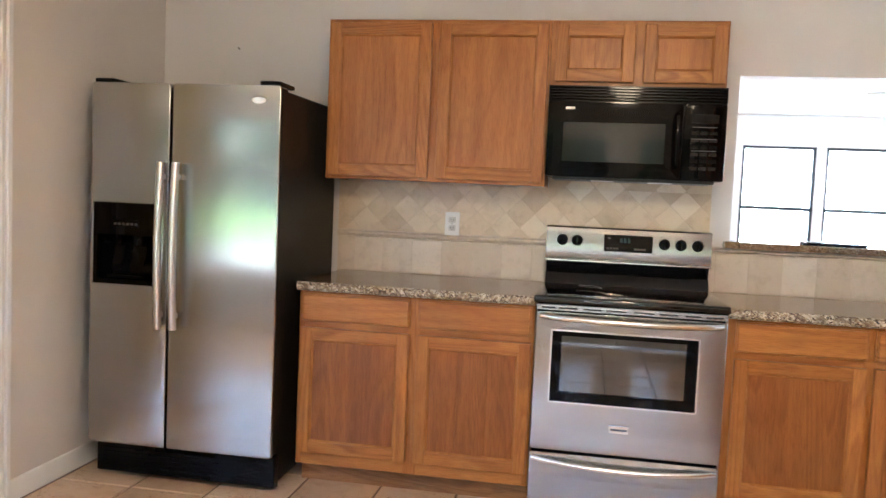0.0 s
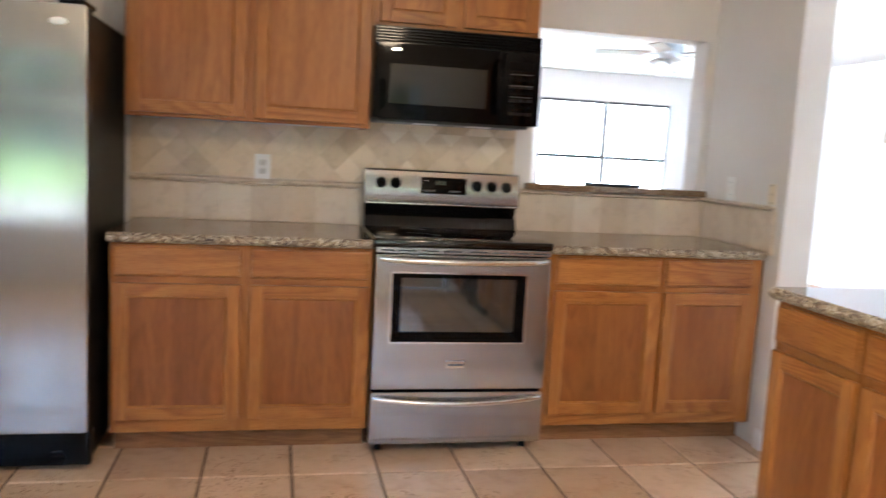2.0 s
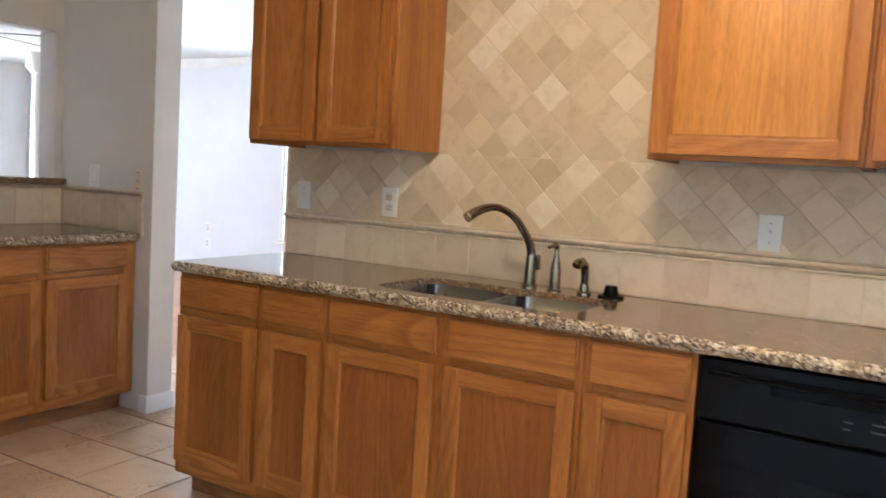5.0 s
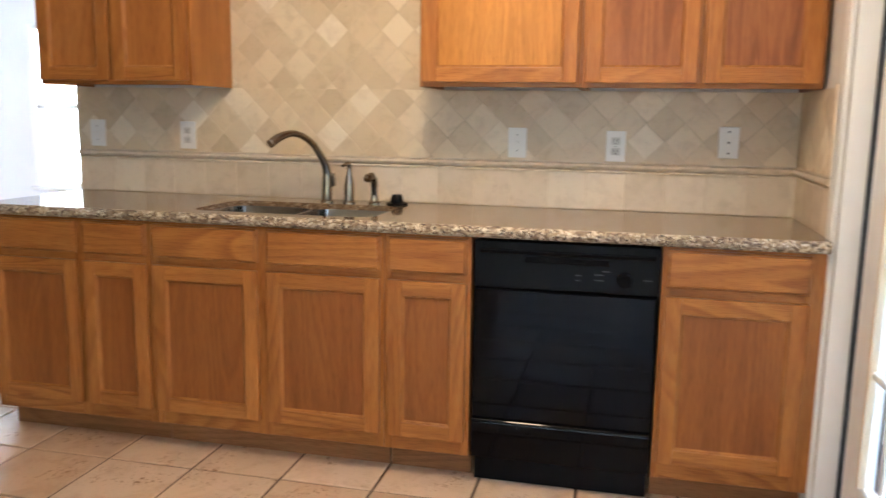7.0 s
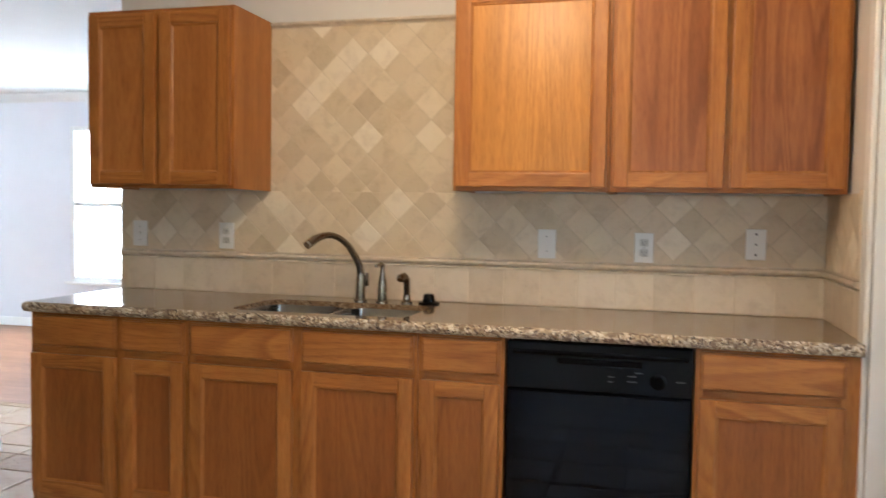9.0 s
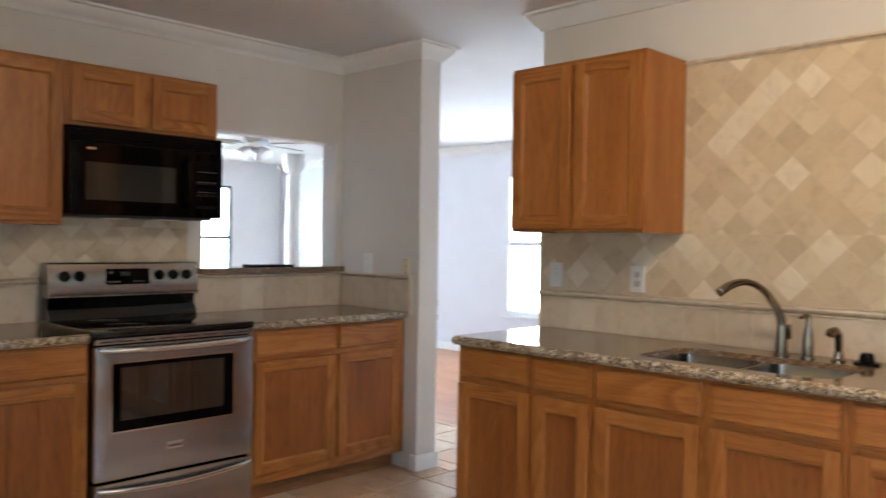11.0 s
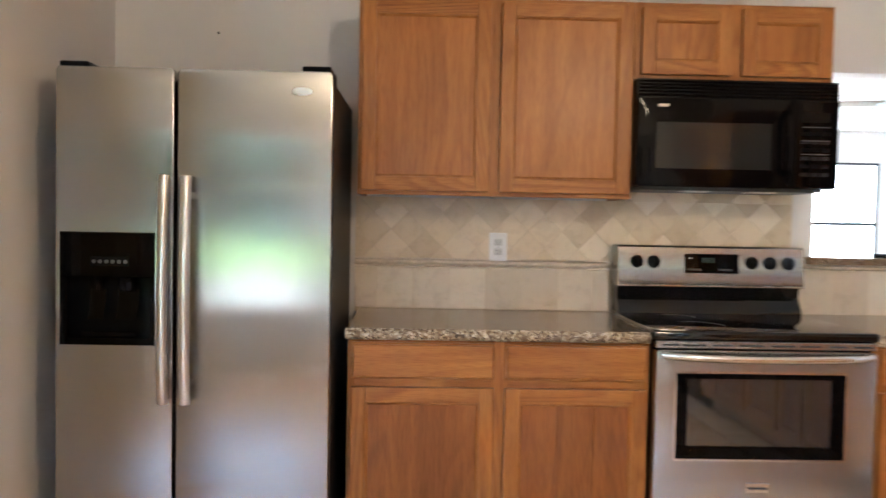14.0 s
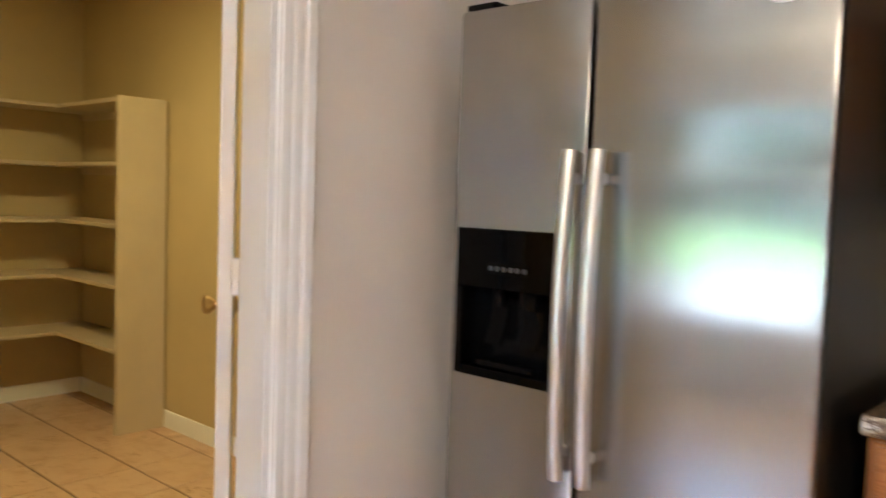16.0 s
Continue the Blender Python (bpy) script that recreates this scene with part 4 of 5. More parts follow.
part("handle", tubes(([(0.549, MY + 0.001, 1.478), (0.549, MY - 0.030, 1.492), (0.549, MY - 0.036, 1.55), (0.549, MY - 0.036, 1.63), (0.549, MY - 0.030, 1.69), (0.549, MY + 0.001, 1.704)], 0.0115), seg=12), black_gloss, md, "black upright handle", smooth=True)
part("badge", boxes((0.075, 0.115, MY - 0.0015, MY + 0.001, 1.715, 1.727), bev=0.001), chrome, md)
mp_ = part("keypad", plate_xz(0.577, MX1, 1.424, 1.750, MY, MY + 0.03, None, 0.010, 0.005), black_gloss, mw, "black keypad", smooth=True)
part("display", boxes((0.607, 0.720, MY - 0.001, MY + 0.002, 1.668, 1.706)), black_satin, mp_)
for r in range(6):
    for k in range(3):
        part("key", boxes((0.610 + 0.038 * k, 0.640 + 0.038 * k, MY - 0.0008, MY + 0.001, 1.470 + 0.030 * r, 1.484 + 0.030 * r)), black_satin if r % 2 else black_matte, mp_)
for r in range(3):
    part("print_bar", boxes((0.612, 0.715, MY - 0.0009, MY + 0.001, 1.650 - 0.05 * r, 1.6535 - 0.05 * r)), grey_print, mp_)

# dishwasher, facing the room
dw = thing("dishwasher", "black built-in dishwasher with a dial under the granite", "dishwasher", (XS, -3.546, 0), -90)
part("tub", boxes((0.004, 0.596, -0.575, -0.02, 0.10, 0.866)), black_satin, dw)
cp = part("control_panel", boxes((0.0, 0.600, -0.622, -0.575, 0.710, 0.868), bev=0.005, seg=2), black_satin, dw, "black control panel")
part("handle", boxes((0.02, 0.585, -0.632, -0.615, 0.826, 0.842), bev=0.005, seg=2), black_gloss, cp)
part("handle_slot", boxes((0.17, 0.44, -0.6245, -0.615, 0.800, 0.820)), black_gloss, cp)
dl = part("dial", tubes(([(0.493, -0.621, 0.760), (0.493, -0.628, 0.760), (0.493, -0.630, 0.760), (0.493, -0.644, 0.760)], [0.026, 0.026, 0.020, 0.017]), seg=20), black_gloss, cp, smooth=True)
for x, z, w in ((0.335, 0.765, 0.02), (0.335, 0.748, 0.016), (0.395, 0.770, 0.03), (0.395, 0.752, 0.03), (0.420, 0.782, 0.025), (0.548, 0.760, 0.03)):
    part("print_bar", boxes((x, x + w, -0.6226, -0.621, z, z + 0.0035)), grey_print, cp)
part("door", boxes((0.0, 0.600, -0.618, -0.575, 0.250, 0.706), bev=0.006, seg=2), black_gloss, dw, "glossy black door")
part("access_panel", boxes((0.0, 0.600, -0.614, -0.575, 0.105, 0.236), bev=0.005, seg=2), black_gloss, dw)
part("door_lip", boxes((0.0, 0.600, -0.626, -0.575, 0.238, 0.248), bev=0.003), black_gloss, dw)
part("toe_panel", boxes((0.004, 0.596, -0.555, -0.53, 0.0, 0.104)), black_satin, dw)

# ---------- at the sink ----------
fc = thing("faucet", "brushed bronze gooseneck kitchen faucet", "faucet")
bx, by = 1.705, -2.830
part("base", tubes(([(bx, by, 0.9148), (bx, by, 0.921), (bx, by, 0.926), (bx, by, 0.99), (bx, by, 1.02), (bx, by, 1.035)], [0.027, 0.027, 0.021, 0.0195, 0.018, 0.0165]), seg=18), nickel, fc, smooth=True)
tx, ty = 1.455, -2.700
bend = [(0.0, 1.028), (0.03, 1.065), (0.10, 1.098), (0.245, 1.148), (0.35, 1.170), (0.455, 1.185), (0.56, 1.193), (0.66, 1.194), (0.76, 1.189), (0.88, 1.177), (1.0, 1.157)]
pts = [(bx + (tx - bx) * k, by + (ty - by) * k, z) for k, z in bend]
part("neck", tubes((pts, [0.0165, 0.0155, 0.0145, 0.0135, 0.013, 0.013, 0.013, 0.0135, 0.015, 0.0165, 0.0165]), seg=14), nickel, fc, smooth=True)
part("spout_ring", tubes(([Vector(pts[-1]).lerp(Vector(pts[-2]), 0.12), Vector(pts[-1]).lerp(Vector(pts[-2]), -0.12)], 0.0172), seg=14), chrome, fc, smooth=True)
part("lever", tubes(([(bx, by - 0.014, 0.985), (bx, by - 0.026, 0.985), (bx - 0.002, by - 0.028, 1.035)], [0.011, 0.011, 0.007]), seg=12), nickel, fc, smooth=True)
sd = thing("soap_dispenser", "bronze soap dispenser pump beside the faucet", "soap dispenser")
sx, sy = 1.695, -2.929
part("bottle", tubes(([(sx, sy, 0.9148), (sx, sy, 0.920), (sx, sy, 0.925), (sx, sy, 0.985), (sx, sy, 1.01), (sx, sy, 1.035), (sx, sy, 1.06)], [0.025, 0.025, 0.0195, 0.0195, 0.016, 0.010, 0.008]), seg=18), nickel, sd, smooth=True)
part("pump", tubes(([(sx, sy, 1.055), (sx, sy, 1.072), (sx - 0.012, sy + 0.004, 1.076), (sx - 0.045, sy + 0.012, 1.068)], [0.009, 0.010, 0.008, 0.006]), seg=12), nickel, sd, smooth=True)
sp = thing("side_sprayer", "bronze side sprayer in its holder", "sprayer")
sx, sy = 1.712, -3.031
part("holder", tubes(([(sx, sy, 0.9148), (sx, sy, 0.921), (sx, sy, 0.926), (sx, sy, 0.95)], [0.024, 0.024, 0.017, 0.015]), seg=16), nickel, sp, smooth=True)
part("head", tubes(([(sx, sy, 0.945), (sx - 0.002, sy, 0.985), (sx - 0.008, sy, 1.012), (sx - 0.03, sy + 0.004, 1.028), (sx - 0.055, sy + 0.010, 1.022), (sx - 0.062, sy + 0.011, 1.014)], [0.013, 0.014, 0.015, 0.016, 0.017, 0.015]), seg=14), nickel, sp, smooth=True)
sk = thing("sink_stopper", "black rubber sink stopper lying on the granite", "stopper")
sx, sy = 1.715, -3.125
part("disc", tubes(([(sx, sy, 0.9152), (sx, sy, 0.922), (sx, sy, 0.925)], [0.044, 0.044, 0.036]), seg=18), black_satin, sk, smooth=True)
part("grip", tubes(([(sx, sy, 0.924), (sx, sy, 0.950), (sx, sy, 0.956)], [0.027, 0.022, 0.018]), seg=16), black_satin, sk, smooth=True)

# ---------- outlets and switches (local -y out of the wall) ----------
def wall_plate(kind, at, rz, label, material=white_plastic, w=0.074, h=0.118):
    p = thing("wall_plate" if kind == "blank" else kind, label, "outlet" if kind == "outlet" else "switch" if kind == "light_switch" else "wall plate", at, rz)
    part("plate", boxes((-w / 2, w / 2, -0.006, 0.001, -h / 2, h / 2), bev=0.003, seg=2), material, p)
    if kind == "outlet":
        for z in (-0.020, 0.020):
            rc = part("receptacle", boxes((-0.017, 0.017, -0.0085, -0.005, z - 0.0145, z + 0.0145), bev=0.004, seg=2), receptacle_plastic if material is white_plastic else material, p)
            for x in (-0.0065, 0.0065):
                part("slot", boxes((x - 0.0012, x + 0.0012, -0.0089, -0.008, z - 0.003, z + 0.007)), dark_slot, rc)
            part("ground_hole", boxes((-0.0022, 0.0022, -0.0089, -0.008, z - 0.0105, z - 0.006)), dark_slot, rc)
        part("screw", boxes((-0.002, 0.002, -0.0072, -0.005, -0.002, 0.002)), grey_print, p)
    elif kind == "light_switch":
        part("toggle_frame", boxes((-0.0055, 0.0055, -0.0070, -0.005, -0.0125, 0.0125)), material, p)
        part("toggle", boxes((-0.004, 0.004, -0.018, -0.006, 0.0, 0.009), bev=0.002), material, p)
        for z in (-0.03, 0.03):
            part("screw", boxes((-0.002, 0.002, -0.0072, -0.005, z - 0.002, z + 0.002)), grey_print, p)
    elif kind == "blank":
        for z in (-0.04, 0.0, 0.04):
            part("screw", boxes((-0.0035, 0.0035, -0.0074, -0.005, z - 0.0035, z + 0.0035)), dark_slot, p)
    return p


wall_plate("outlet", (-0.468, 0, 1.176), 0, "white duplex outlet on the tiled stove wall")
wall_plate("light_switch", (XS, -1.695, 1.174), -90, "white switch plate near the wall's free end")
wall_plate("outlet", (XS, -2.143, 1.172), -90, "white duplex outlet under the wall cabinet")
wall_plate("light_switch", (XS, -3.594, 1.171), -90, "white light switch on the tiles")
wall_plate("outlet", (XS, -3.978, 1.165), -90, "white duplex outlet on the tiles")
wall_plate("blank", (XS, -4.393, 1.188), -90, "white blank plate with dark screws")
wall_plate("light_switch", (XW, -0.259, 1.186), -90, "white switch plate on the stub wall")
wall_plate("blank", (XW, -0.605, 1.178), -90, "almond coloured narrow plate above the tile cap", almond_plastic, 0.05, 0.095)
wall_plate("outlet", (5.7, 2.98, 0.56), -90, "white outlet low on the far room wall")
wall_plate("outlet", (5.7, 2.98, 0.38), -90, "white outlet low on the far room wall")

# things on the sill, nail in the wall
solid("stone_offcut", boxes((1.205, 1.470, 0.01, 0.16, 1.1593, 1.172), bev=0.003), black_satin, "thin dark stone offcut lying on the sill", "slab")
solid("nail", tubes(([(-1.63, 0.012, 2.03), (-1.63, -0.004, 2.03)], 0.004), seg=8), dark_slot, "small dark nail in the painted wall", "nail")

# ceiling light over the kitchen floor
cf = thing("ceiling_light", "round flush ceiling light with a warm frosted shade", "ceiling light", (0.45, -3.50, 0))
part("rim", tubes(([(0, 0, CEIL), (0, 0, CEIL - 0.02), (0, 0, CEIL - 0.03)], [0.20, 0.20, 0.17]), seg=28), chrome, cf, smooth=True)
part("shade", tubes(([(0, 0, CEIL - 0.028), (0, 0, CEIL - 0.05), (0, 0, CEIL - 0.085), (0, 0, CEIL - 0.105)], [0.165, 0.165, 0.12, 0.04]), seg=28), warm_glow, cf, "warm frosted glass shade", smooth=True)

# ---------- pantry shelving ----------
ps = thing("pantry_shelving", "cream painted L-shaped pantry shelving, empty", "shelving")
part("side_panel", boxes((-4.625, -4.603, -0.345, -0.076, 0.0, 1.755), bev=0.002), shelf_paint, ps)
for z in (1.745, 1.418, 1.098, 0.782, 0.447):
    part("shelf", boxes((-5.636, -4.625, -0.345, -0.062, z - 0.02, z), bev=0.002), shelf_paint, ps)
    part("shelf", boxes((-5.636, -5.33, -2.09, -0.345, z - 0.02, z), bev=0.002), shelf_paint, ps)
    part("cleat", boxes((-5.63, -4.63, -0.078, -0.062, z - 0.06, z - 0.021)), shelf_paint, ps)

# ---------- far rooms ----------
fan = thing("ceiling_fan", "pale ceiling fan with wooden blades in the living room", "ceiling fan")
fx, fy = 2.97, 2.82
part("downrod", tubes(([(fx, fy, CEIL), (fx, fy, CEIL - 0.03), (fx, fy, CEIL - 0.05), (fx, fy, 2.36)], [0.07, 0.06, 0.015, 0.015]), seg=16), fan_paint, fan, smooth=True)
part("motor", tubes(([(fx, fy, 2.37), (fx, fy, 2.355), (fx, fy, 2.27), (fx, fy, 2.24), (fx, fy, 2.215)], [0.05, 0.12, 0.13, 0.10, 0.05]), seg=24), fan_paint, fan, smooth=True)
for k in range(5):
    a = radians(72 * k + 17)
    bl = part("blade", boxes((0.17, 0.66, -0.065, 0.065, -0.004, 0.004), bev=0.003), blade_mat, fan)
    bl.matrix_local = pose(fx, fy, 2.262, 9, 0, math.degrees(a))
    part("blade_iron", boxes((0.09, 0.22, -0.02, 0.02, -0.012, -0.004), bev=0.003), fan_paint, bl)
for k in range(3):
    a = radians(120 * k + 40)
    c, s = math.cos(a), math.sin(a)
    part("lamp_shade", tubes(([(fx + 0.05 * c, fy + 0.05 * s, 2.215), (fx + 0.10 * c, fy + 0.10 * s, 2.19), (fx + 0.15 * c, fy + 0.15 * s, 2.14)], [0.02, 0.035, 0.06]), seg=14), white_plastic, fan, smooth=True)
part("light_kit", tubes(([(fx, fy, 2.22), (fx, fy, 2.19), (fx, fy, 2.17)], [0.05, 0.055, 0.03]), seg=16), fan_paint, fan, smooth=True)
cl = thing("column", "white round column in the living room", "column", (4.97, 5.06, 0))
part("base", boxes((-0.14, 0.14, -0.14, 0.14, 0, 0.12), bev=0.01), trim_paint, cl)
part("shaft", tubes(([(0, 0, 0.12), (0, 0, 0.16), (0, 0, 0.2), (0, 0, 2.22)], [0.13, 0.13, 0.105, 0.09]), seg=24), trim_paint, cl, smooth=True)
part("capital", tubes(([(0, 0, 2.22), (0, 0, 2.25), (0, 0, 2.30), (0, 0, CEIL)], [0.10, 0.11, 0.15, 0.15]), seg=24), trim_paint, cl, smooth=True)

# ---------- outside ----------
solid("ground", boxes((-60, 60, -80, 60, -0.40, -0.16)), lawn_mat, "sunlit green lawn", "ground", "structure")
solid("patio", boxes((-14.0, 9.0, -15.5, -4.77, -0.2, -0.05), bev=0.01), concrete, "pale concrete patio behind the house", "patio", "structure")
fence = thing("fence", "weathered grey wooden board fence", "fence")
for i in range(84):
    part("board", boxes((-12 + 0.30 * i, -11.715 + 0.30 * i, -42.02, -41.99, -0.16, 1.62 + 0.03 * math.sin(i * 2.1))), fence_mat, fence)
for z in (0.25, 1.3):
    part("fence_rail", boxes((-12, 13.2, -42.1, -42.02, z, z + 0.09)), fence_mat, fence)


side = thing("fence", "tall grey-green privacy fence beside the patio", "fence")
for i in range(40):
    part("board", boxes((2.10, 2.13, -4.95 - 0.19 * i, -4.95 - 0.19 * i - 0.175, -0.16, 2.55)), fence_mat, side)
part("fence_rail", boxes((2.13, 2.19, -12.5, -4.95, 1.9, 2.0)), fence_mat, side)


def tree(at, h, spread, seed):
    rnd = random.Random(seed)
    t = thing("tree", "leafy green garden tree behind the fence", "tree", at)
    bm = bmesh.new()
    tube(bm, [(0, 0, -0.2), (0.05, 0.02, h * 0.25), (-0.03, 0.05, h * 0.5), (0.02, 0, h * 0.8)], [0.2, 0.16, 0.11, 0.03], 10)
    for k in range(7):
        a, z = rnd.uniform(0, 6.28), h * rnd.uniform(0.32, 0.62)
        r = spread * rnd.uniform(0.5, 0.9)
        tube(bm, [(0, 0, z), (r * 0.4 * math.cos(a), r * 0.4 * math.sin(a), z + h * 0.1), (r * math.cos(a), r * math.sin(a), z + h * 0.22)], [0.07, 0.05, 0.015], 6)
    part("trunk", bm, bark_mat, t)
    verts, faces = [], []
    lumps = [(rnd.uniform(-1, 1) * spread * 0.7, rnd.uniform(-1, 1) * spread * 0.7, h * (0.15 + 0.77 * (k + rnd.random()) / 20), spread * rnd.uniform(0.32, 0.5)) for k in range(20)]
    for n in range(5200):
        cx, cy, cz, cr = lumps[n % 20]
        d = Vector((rnd.gauss(0, 1), rnd.gauss(0, 1), rnd.gauss(0, 0.8))).normalized() * cr * rnd.uniform(0.5, 1.0)
        p = Vector((cx, cy, cz)) + d
        u = Vector((rnd.gauss(0, 1), rnd.gauss(0, 1), rnd.gauss(0, 1))).normalized()
        w = u.orthogonal().normalized()
        s = rnd.uniform(0.2, 0.38)
        k = len(verts)
        verts += [p - u * s, p + w * s * 0.5, p + u * s, p - w * s * 0.5]
        faces.append((k, k + 1, k + 2, k + 3))
    me = bpy.data.meshes.new("crown")
    me.from_pydata(verts, [], faces)
    me.materials.append(leaf_mat)
    ob = new("crown", me)
    ob.parent = t
    tagged(ob, kind="stuff")


for i, (x, y, h, s) in enumerate(((-17, -45.5, 9.5, 4.2), (-10.5, -44.5, 9.0, 4.0), (-5.0, -46.5, 10.0, 4.4), (0.5, -44.5, 9.0, 3.9), (6.0, -46.0, 10.0, 4.3), (12, -45.0, 9.5, 4.2))):
    tree((x, y, 0), h, s, i + 3)
# added glowing panels in place of the bright outdoors
solid("backdrop_north", boxes((-6, 12, 11.0, 11.1, -0.3, 7)), outside_glow, "glowing white panel standing in for daylight outside the windows", "backdrop", "structure")
solid("backdrop_east", boxes((10.0, 10.1, -6, 10.9, -0.3, 7)), outside_glow, "glowing white panel standing in for daylight outside the windows", "backdrop", "structure")

# ---------- wall tiles ----------
def clip(poly, x0, x1, z0, z1):
    for axis, lim, sign in ((0, x0, 1), (0, x1, -1), (1, z0, 1), (1, z1, -1)):
        out = []
        for i, p in enumerate(poly):
            q = poly[i - 1]
            a, b = sign * (q[axis] - lim), sign * (p[axis] - lim)
            if (a < 0) != (b < 0):
                t = a / (a - b)
                out.append((q[0] + (p[0] - q[0]) * t, q[1] + (p[1] - q[1]) * t))
            if b >= 0:
                out.append(p)
        poly = out
        if len(poly) < 3:
            return []
    return poly


def area_of(poly):
    return 0.5 * abs(sum(poly[i - 1][0] * p[1] - p[0] * poly[i - 1][1] for i, p in enumerate(poly)))


def tile_mesh(poly, material, t=0.007, inset=0.0022):
    """A thin tile facing -y with softened edges, centred on its middle."""
    cx, cz = sum(p[0] for p in poly) / len(poly), sum(p[1] for p in poly) / len(poly)
    bm = bmesh.new()
    loops = []
    for y, k in ((t, 0.0), (0.0009, 0.0), (0.0, inset)):
        row = []
        for x, z in poly:
            d = Vector((cx - x, cz - z))
            d = d.normalized() * k if d.length > 1e-6 else d
            row.append(bm.verts.new((x - cx + d.x, y, z - cz + d.y)))
        loops.append(row)
    for a, b in zip(loops, loops[1:]):
        n = len(a)
        for i in range(n):
            bm.faces.new((a[i], a[(i + 1) % n], b[(i + 1) % n], b[i]))
    bm.faces.new(loops[-1])
    return mesh_of("tile", bm, material), cx, cz


tile_cache = {}


def lay_tile(poly, material, parent, place):
    if area_of(poly) < 0.00025:
        return
    cx, cz = sum(p[0] for p in poly) / len(poly), sum(p[1] for p in poly) / len(poly)
    key = (material.name, tuple((round(x - cx, 4), round(z - cz, 4)) for x, z in poly))
    if key not in tile_cache:
        tile_cache[key] = tile_mesh(poly, material)[0]
    ob = new("tile", tile_cache[key])
    jig = 0.0004 * math.sin(cx * 91.7 + cz * 57.3)
    ob.matrix_world = Matrix.Translation((cx, jig, cz)) @ pose(0, 0, 0, 0.25 * math.sin(cx * 37 + cz * 11), 0, 0.25 * math.sin(cx * 23 - cz * 41))
    ob.parent = parent


PITCH = 0.142


def diamonds(parent, place, u0, phase_z, rects):
    """Diamond tiles of one lattice over rectangles (x0, x1, z0, z1)."""
    h = PITCH / 2 - 0.0017
    for x0, x1, z0, z1 in rects:
        for i in range(int((x0 - u0) / PITCH * 2) - 2, int((x1 - u0) / PITCH * 2) + 3):
            for j in range(int((z0 - phase_z) / PITCH * 2) - 2, int((z1 - phase_z) / PITCH * 2) + 3):
                if (i + j) % 2:
                    continue
                cx, cz = u0 + i * PITCH / 2, phase_z + j * PITCH / 2
                poly = clip([(cx + h, cz), (cx, cz + h), (cx - h, cz), (cx, cz - h)], x0, x1, z0, z1)
                if poly:
                    lay_tile(poly, wall_tile_mat, parent, place)


def course(parent, place, x0, x1, z0, z1, w, start):
    x = start
    while x > x0:
        x -= w
    while x < x1:
        poly = clip([(x + 0.0012, z0), (x + w - 0.0012, z0), (x + w - 0.0012, z1), (x + 0.0012, z1)], x0, x1, z0, z1)
        if poly:
            lay_tile(poly, course_tile_mat, parent, place)
        x += w


def grout(label, rows, place):
    bm = bmesh.new()
    for x0, x1, z0, z1 in rows:
        box(bm, x0, x1, 0.0016, 0.0125, z0, z1)
    ob = solid("backsplash", bm, grout_wall, label, "backsplash", "structure")
    ob.matrix_world = place
    return ob


def rail_bm(x0, x1, z, hgt=0.042):
    k = hgt / 0.042
    return sweep([(x0, 0.004), (x1, 0.004)], [(0, z), (0.009, z), (0.011, z + 0.005 * k), (0.008, z + 0.009 * k), (0.002, z + 0.011 * k), (0.012, z + 0.014 * k), (0.020, z + 0.020 * k), (0.022, z + 0.027 * k), (0.018, z + 0.034 * k), (0.003, z + 0.037 * k), (0.010, z + 0.039 * k), (0.009, z + hgt), (0, z + hgt)])


I4 = Matrix.Identity(4)
# stove wall, local = world
bs = grout("cream diamond-laid travertine backsplash behind the range", [(-1.06, 0.765, 0.90, 1.375), (0.0, 0.765, 1.375, 1.43), (0.765, XS, 0.90, 1.127)], I4)
course(bs, I4, -1.06, -0.002, 0.917, 1.083, 0.151, -0.82)
diamonds(bs, I4, -0.5575, 1.243, [(-1.06, 0.765, 1.126, 1.375), (0.0, 0.765, 1.3752, 1.43)])
course(bs, I4, 0.765, XS, 0.917, 1.099, 0.151, 0.80)
part("tile_rail", rail_bm(-1.06, 0.0, 1.083), rail_mat, bs, "cream moulded stone rail", smooth=True)
part("tile_rail", rail_bm(0.765, XS, 1.099, 0.027), rail_mat, bs, "cream moulded stone rail", smooth=True)
# stub wall
PS = pose(XS, 0, 0, 0, 0, -90)
bs = grout("cream travertine tiles on the stub wall", [(0.0, 0.655, 0.90, 1.10)], PS)
course(bs, PS.copy(), 0.0, 0.640, 0.917, 1.099, 0.151, 0.02)
for nm, bm in (("tile_rail", rail_bm(0.0, 0.655, 1.099, 0.027)),):
    part(nm, bm, rail_mat, bs, "cream moulded stone rail", smooth=True)
part("end_trim", boxes((0.640, 0.656, -0.006, 0.0125, 0.90, 1.099), bev=0.004, seg=2), rail_mat, bs)
# sink wall
bs = grout("cream diamond-laid travertine over the sink, up to the cabinets' top", [(1.59, 4.652, 0.90, 1.375), (2.345, 3.29, 1.375, 2.10)], PS)
course(bs, PS, 1.60, 4.64, 0.917, 1.060, 0.150, 1.62)
diamonds(bs, PS, 2.812, 1.327, [(1.60, 4.64, 1.103, 1.375), (2.3615, 3.2735, 1.3752, 2.088)])
part("tile_rail", rail_bm(1.592, 4.64, 1.060), rail_mat, bs, "cream moulded stone rail", smooth=True)
part("tile_rail", rail_bm(2.362, 3.273, 2.088, 0.026), rail_mat, bs, "cream moulded stone cap", smooth=True)
part("end_trim", boxes((1.587, 1.600, -0.003, 0.0125, 0.917, 1.375), bev=0.003), rail_mat, bs)
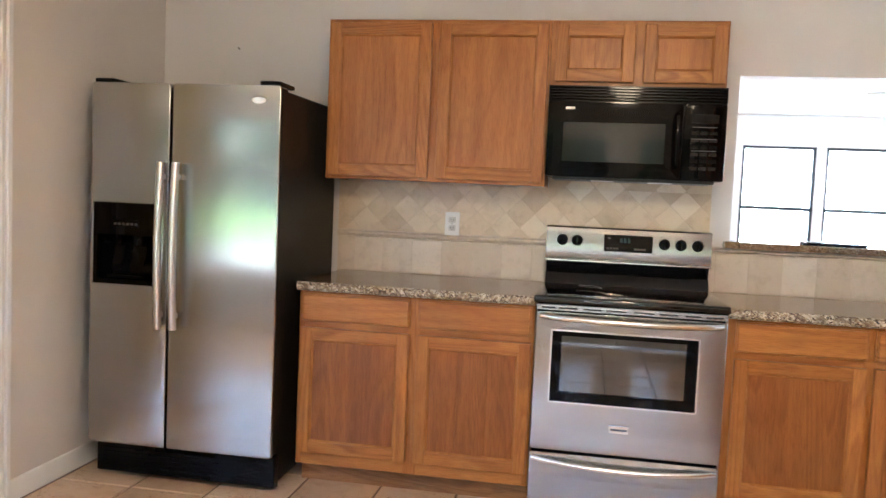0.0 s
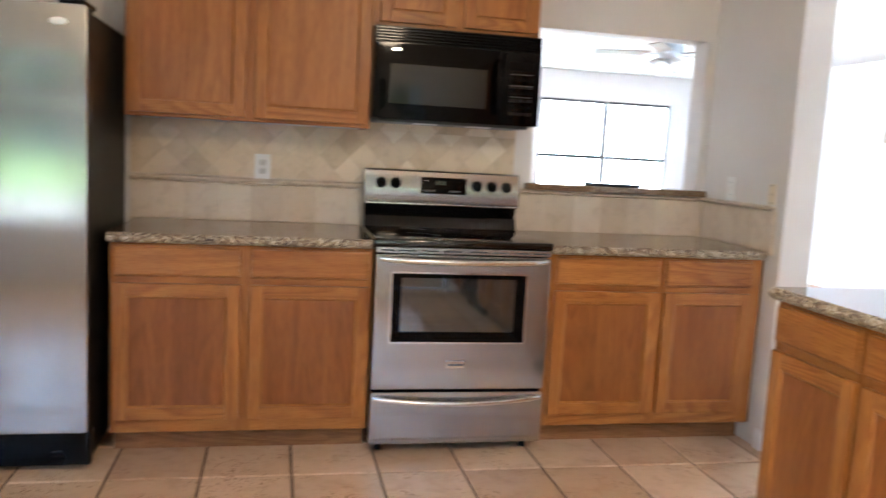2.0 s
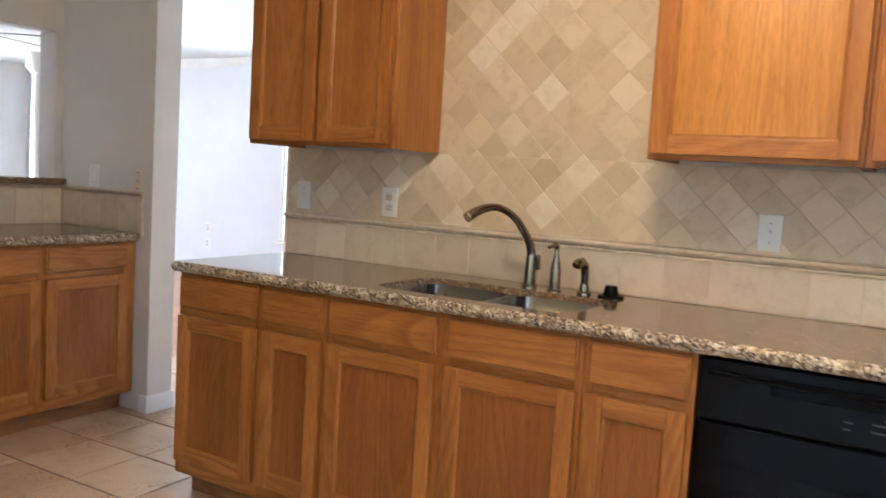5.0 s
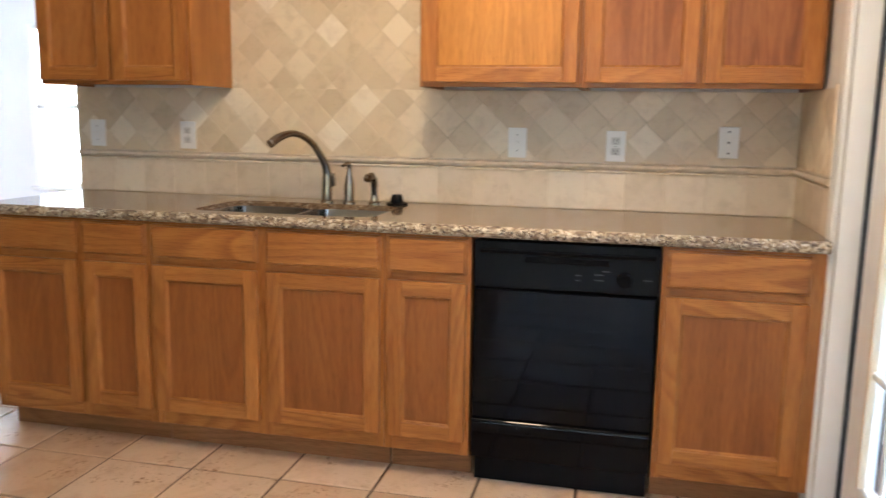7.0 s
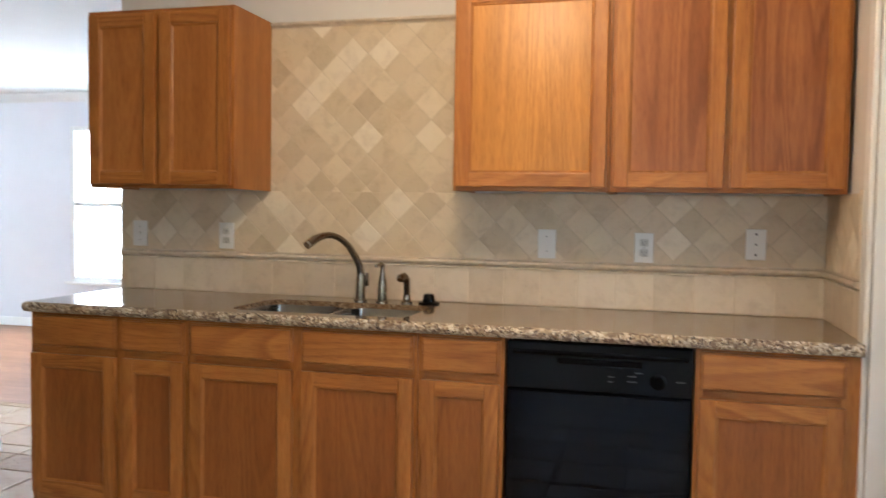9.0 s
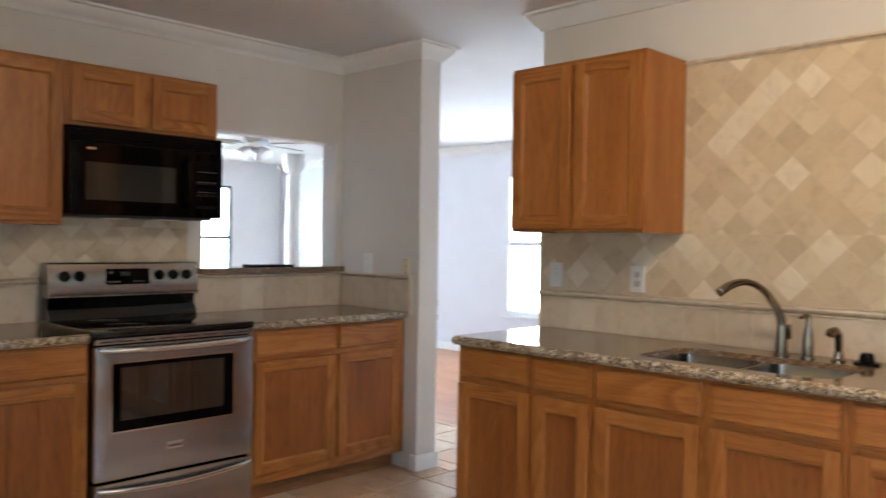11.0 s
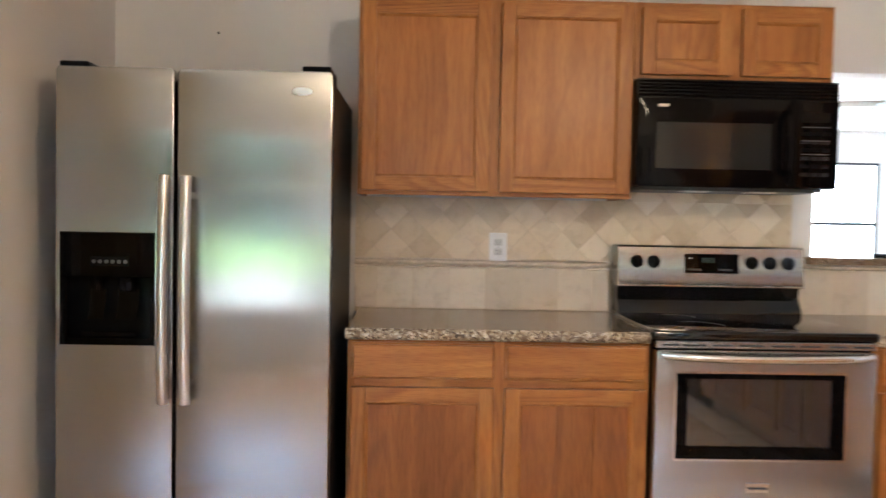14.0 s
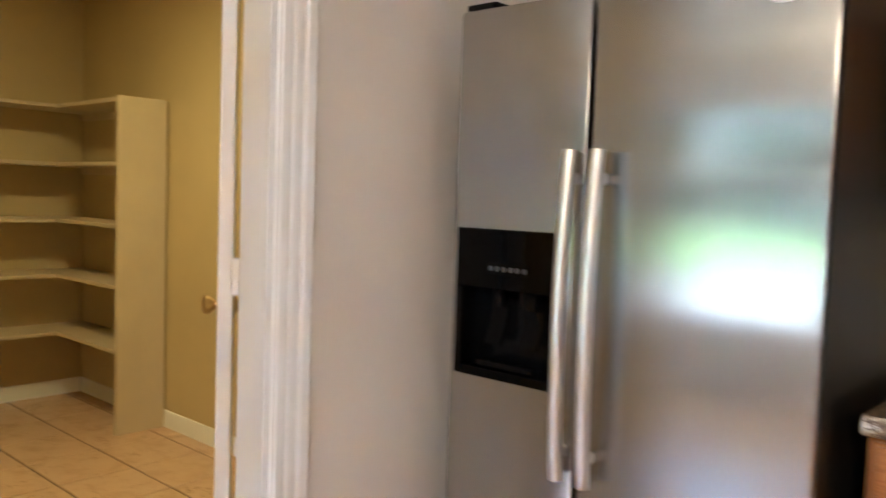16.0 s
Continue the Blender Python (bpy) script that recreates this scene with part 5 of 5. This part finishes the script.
# end wall, local x runs towards -x
PE = pose(XS, YB, 0, 0, 0, 180)
bs = grout("cream travertine tiles on the end wall beside the glazed door", [(0.0, 0.525, 0.90, 1.375)], PE)
course(bs, PE, 0.0, 0.525, 0.917, 1.060, 0.150, 0.0)
diamonds(bs, PE, 0.06, 1.262, [(0.0, 0.505, 1.103, 1.375)])
part("tile_rail", rail_bm(0.0, 0.525, 1.060), rail_mat, bs, "cream moulded stone rail", smooth=True)
part("end_trim", boxes((0.505, 0.527, -0.008, 0.0125, 1.103, 1.385), bev=0.005, seg=2), rail_mat, bs)

# ---------- floor tiles ----------
TX, TY = 0.345, 0.341
floor_ob = bpy.data.objects["floor"]


def floor_tile_bm(bm, x0, x1, y0, y1, tilt=0.0):
    lo, up = [], []
    for x, y in ((x0, y0), (x1, y0), (x1, y1), (x0, y1)):
        lo.append(bm.verts.new((x, y, -0.0065)))
    e = 0.004
    mid = [bm.verts.new((v.co.x, v.co.y, -0.0025)) for v in lo]
    up = [bm.verts.new((x, y, 0.0)) for x, y in ((x0 + e, y0 + e), (x1 - e, y0 + e), (x1 - e, y1 - e), (x0 + e, y1 - e))]
    for a, b in ((lo, mid), (mid, up)):
        for i in range(4):
            bm.faces.new((a[i], a[(i + 1) % 4], b[(i + 1) % 4], b[i]))
    bm.faces.new(up)


g = 0.0050
bm = bmesh.new()
floor_tile_bm(bm, -TX / 2 + g, TX / 2 - g, -TY / 2 + g, TY / 2 - g)
full_tile = mesh_of("tile", bm, floor_tile_mat)
rest = bmesh.new()
for i in range(-17, 9):
    for j in range(-16, 4):
        x0, y0 = 0.036 + i * TX, -0.842 + j * TY
        x1, y1 = x0 + TX, y0 + TY
        zones = [(XL, 1.98, -4.77, 0.011), (1.98, 2.88, -2.45, 0.15), (-4.7, XL - 0.0, -4.65, -2.3), (-5.65, XL - 0.096, -2.1, -0.06), (XL - 0.096, XL, -1.90, -1.245)]
        for n, (a, b, c, d) in enumerate(zones):
            p, q, r, s = max(x0, a), min(x1, b), max(y0, c), min(y1, d)
            if q - p < 0.02 or s - r < 0.02:
                continue
            whole = q - p > TX - 0.001 and s - r > TY - 0.001
            hidden = (y0 > -0.40 and x1 < 1.80) or (x0 > 1.40 and y1 < -1.7 and x1 < 2.0)
            if n < 2 and not hidden:
                if whole:
                    ob = new("tile", full_tile)
                else:
                    tb = bmesh.new()
                    floor_tile_bm(tb, p + g - (x0 + x1) / 2, q - g - (x0 + x1) / 2, r + g - (y0 + y1) / 2, s - g - (y0 + y1) / 2)
                    ob = new("tile", mesh_of("tile", tb, floor_tile_mat))
                ob.matrix_world = pose((x0 + x1) / 2, (y0 + y1) / 2, 0.0003 * math.sin(i * 12.9 + j * 78.2), 0.04 * math.sin(i * 3.1 + j), 0.04 * math.sin(j * 5.3 + i), 0)
                ob.parent = floor_ob
            else:
                floor_tile_bm(rest, p + g, q - g, r + g, s - g)
more = part("tiles", rest, floor_tile_mat, floor_ob, "peach ceramic floor tiles")
tagged(more, kind="stuff")
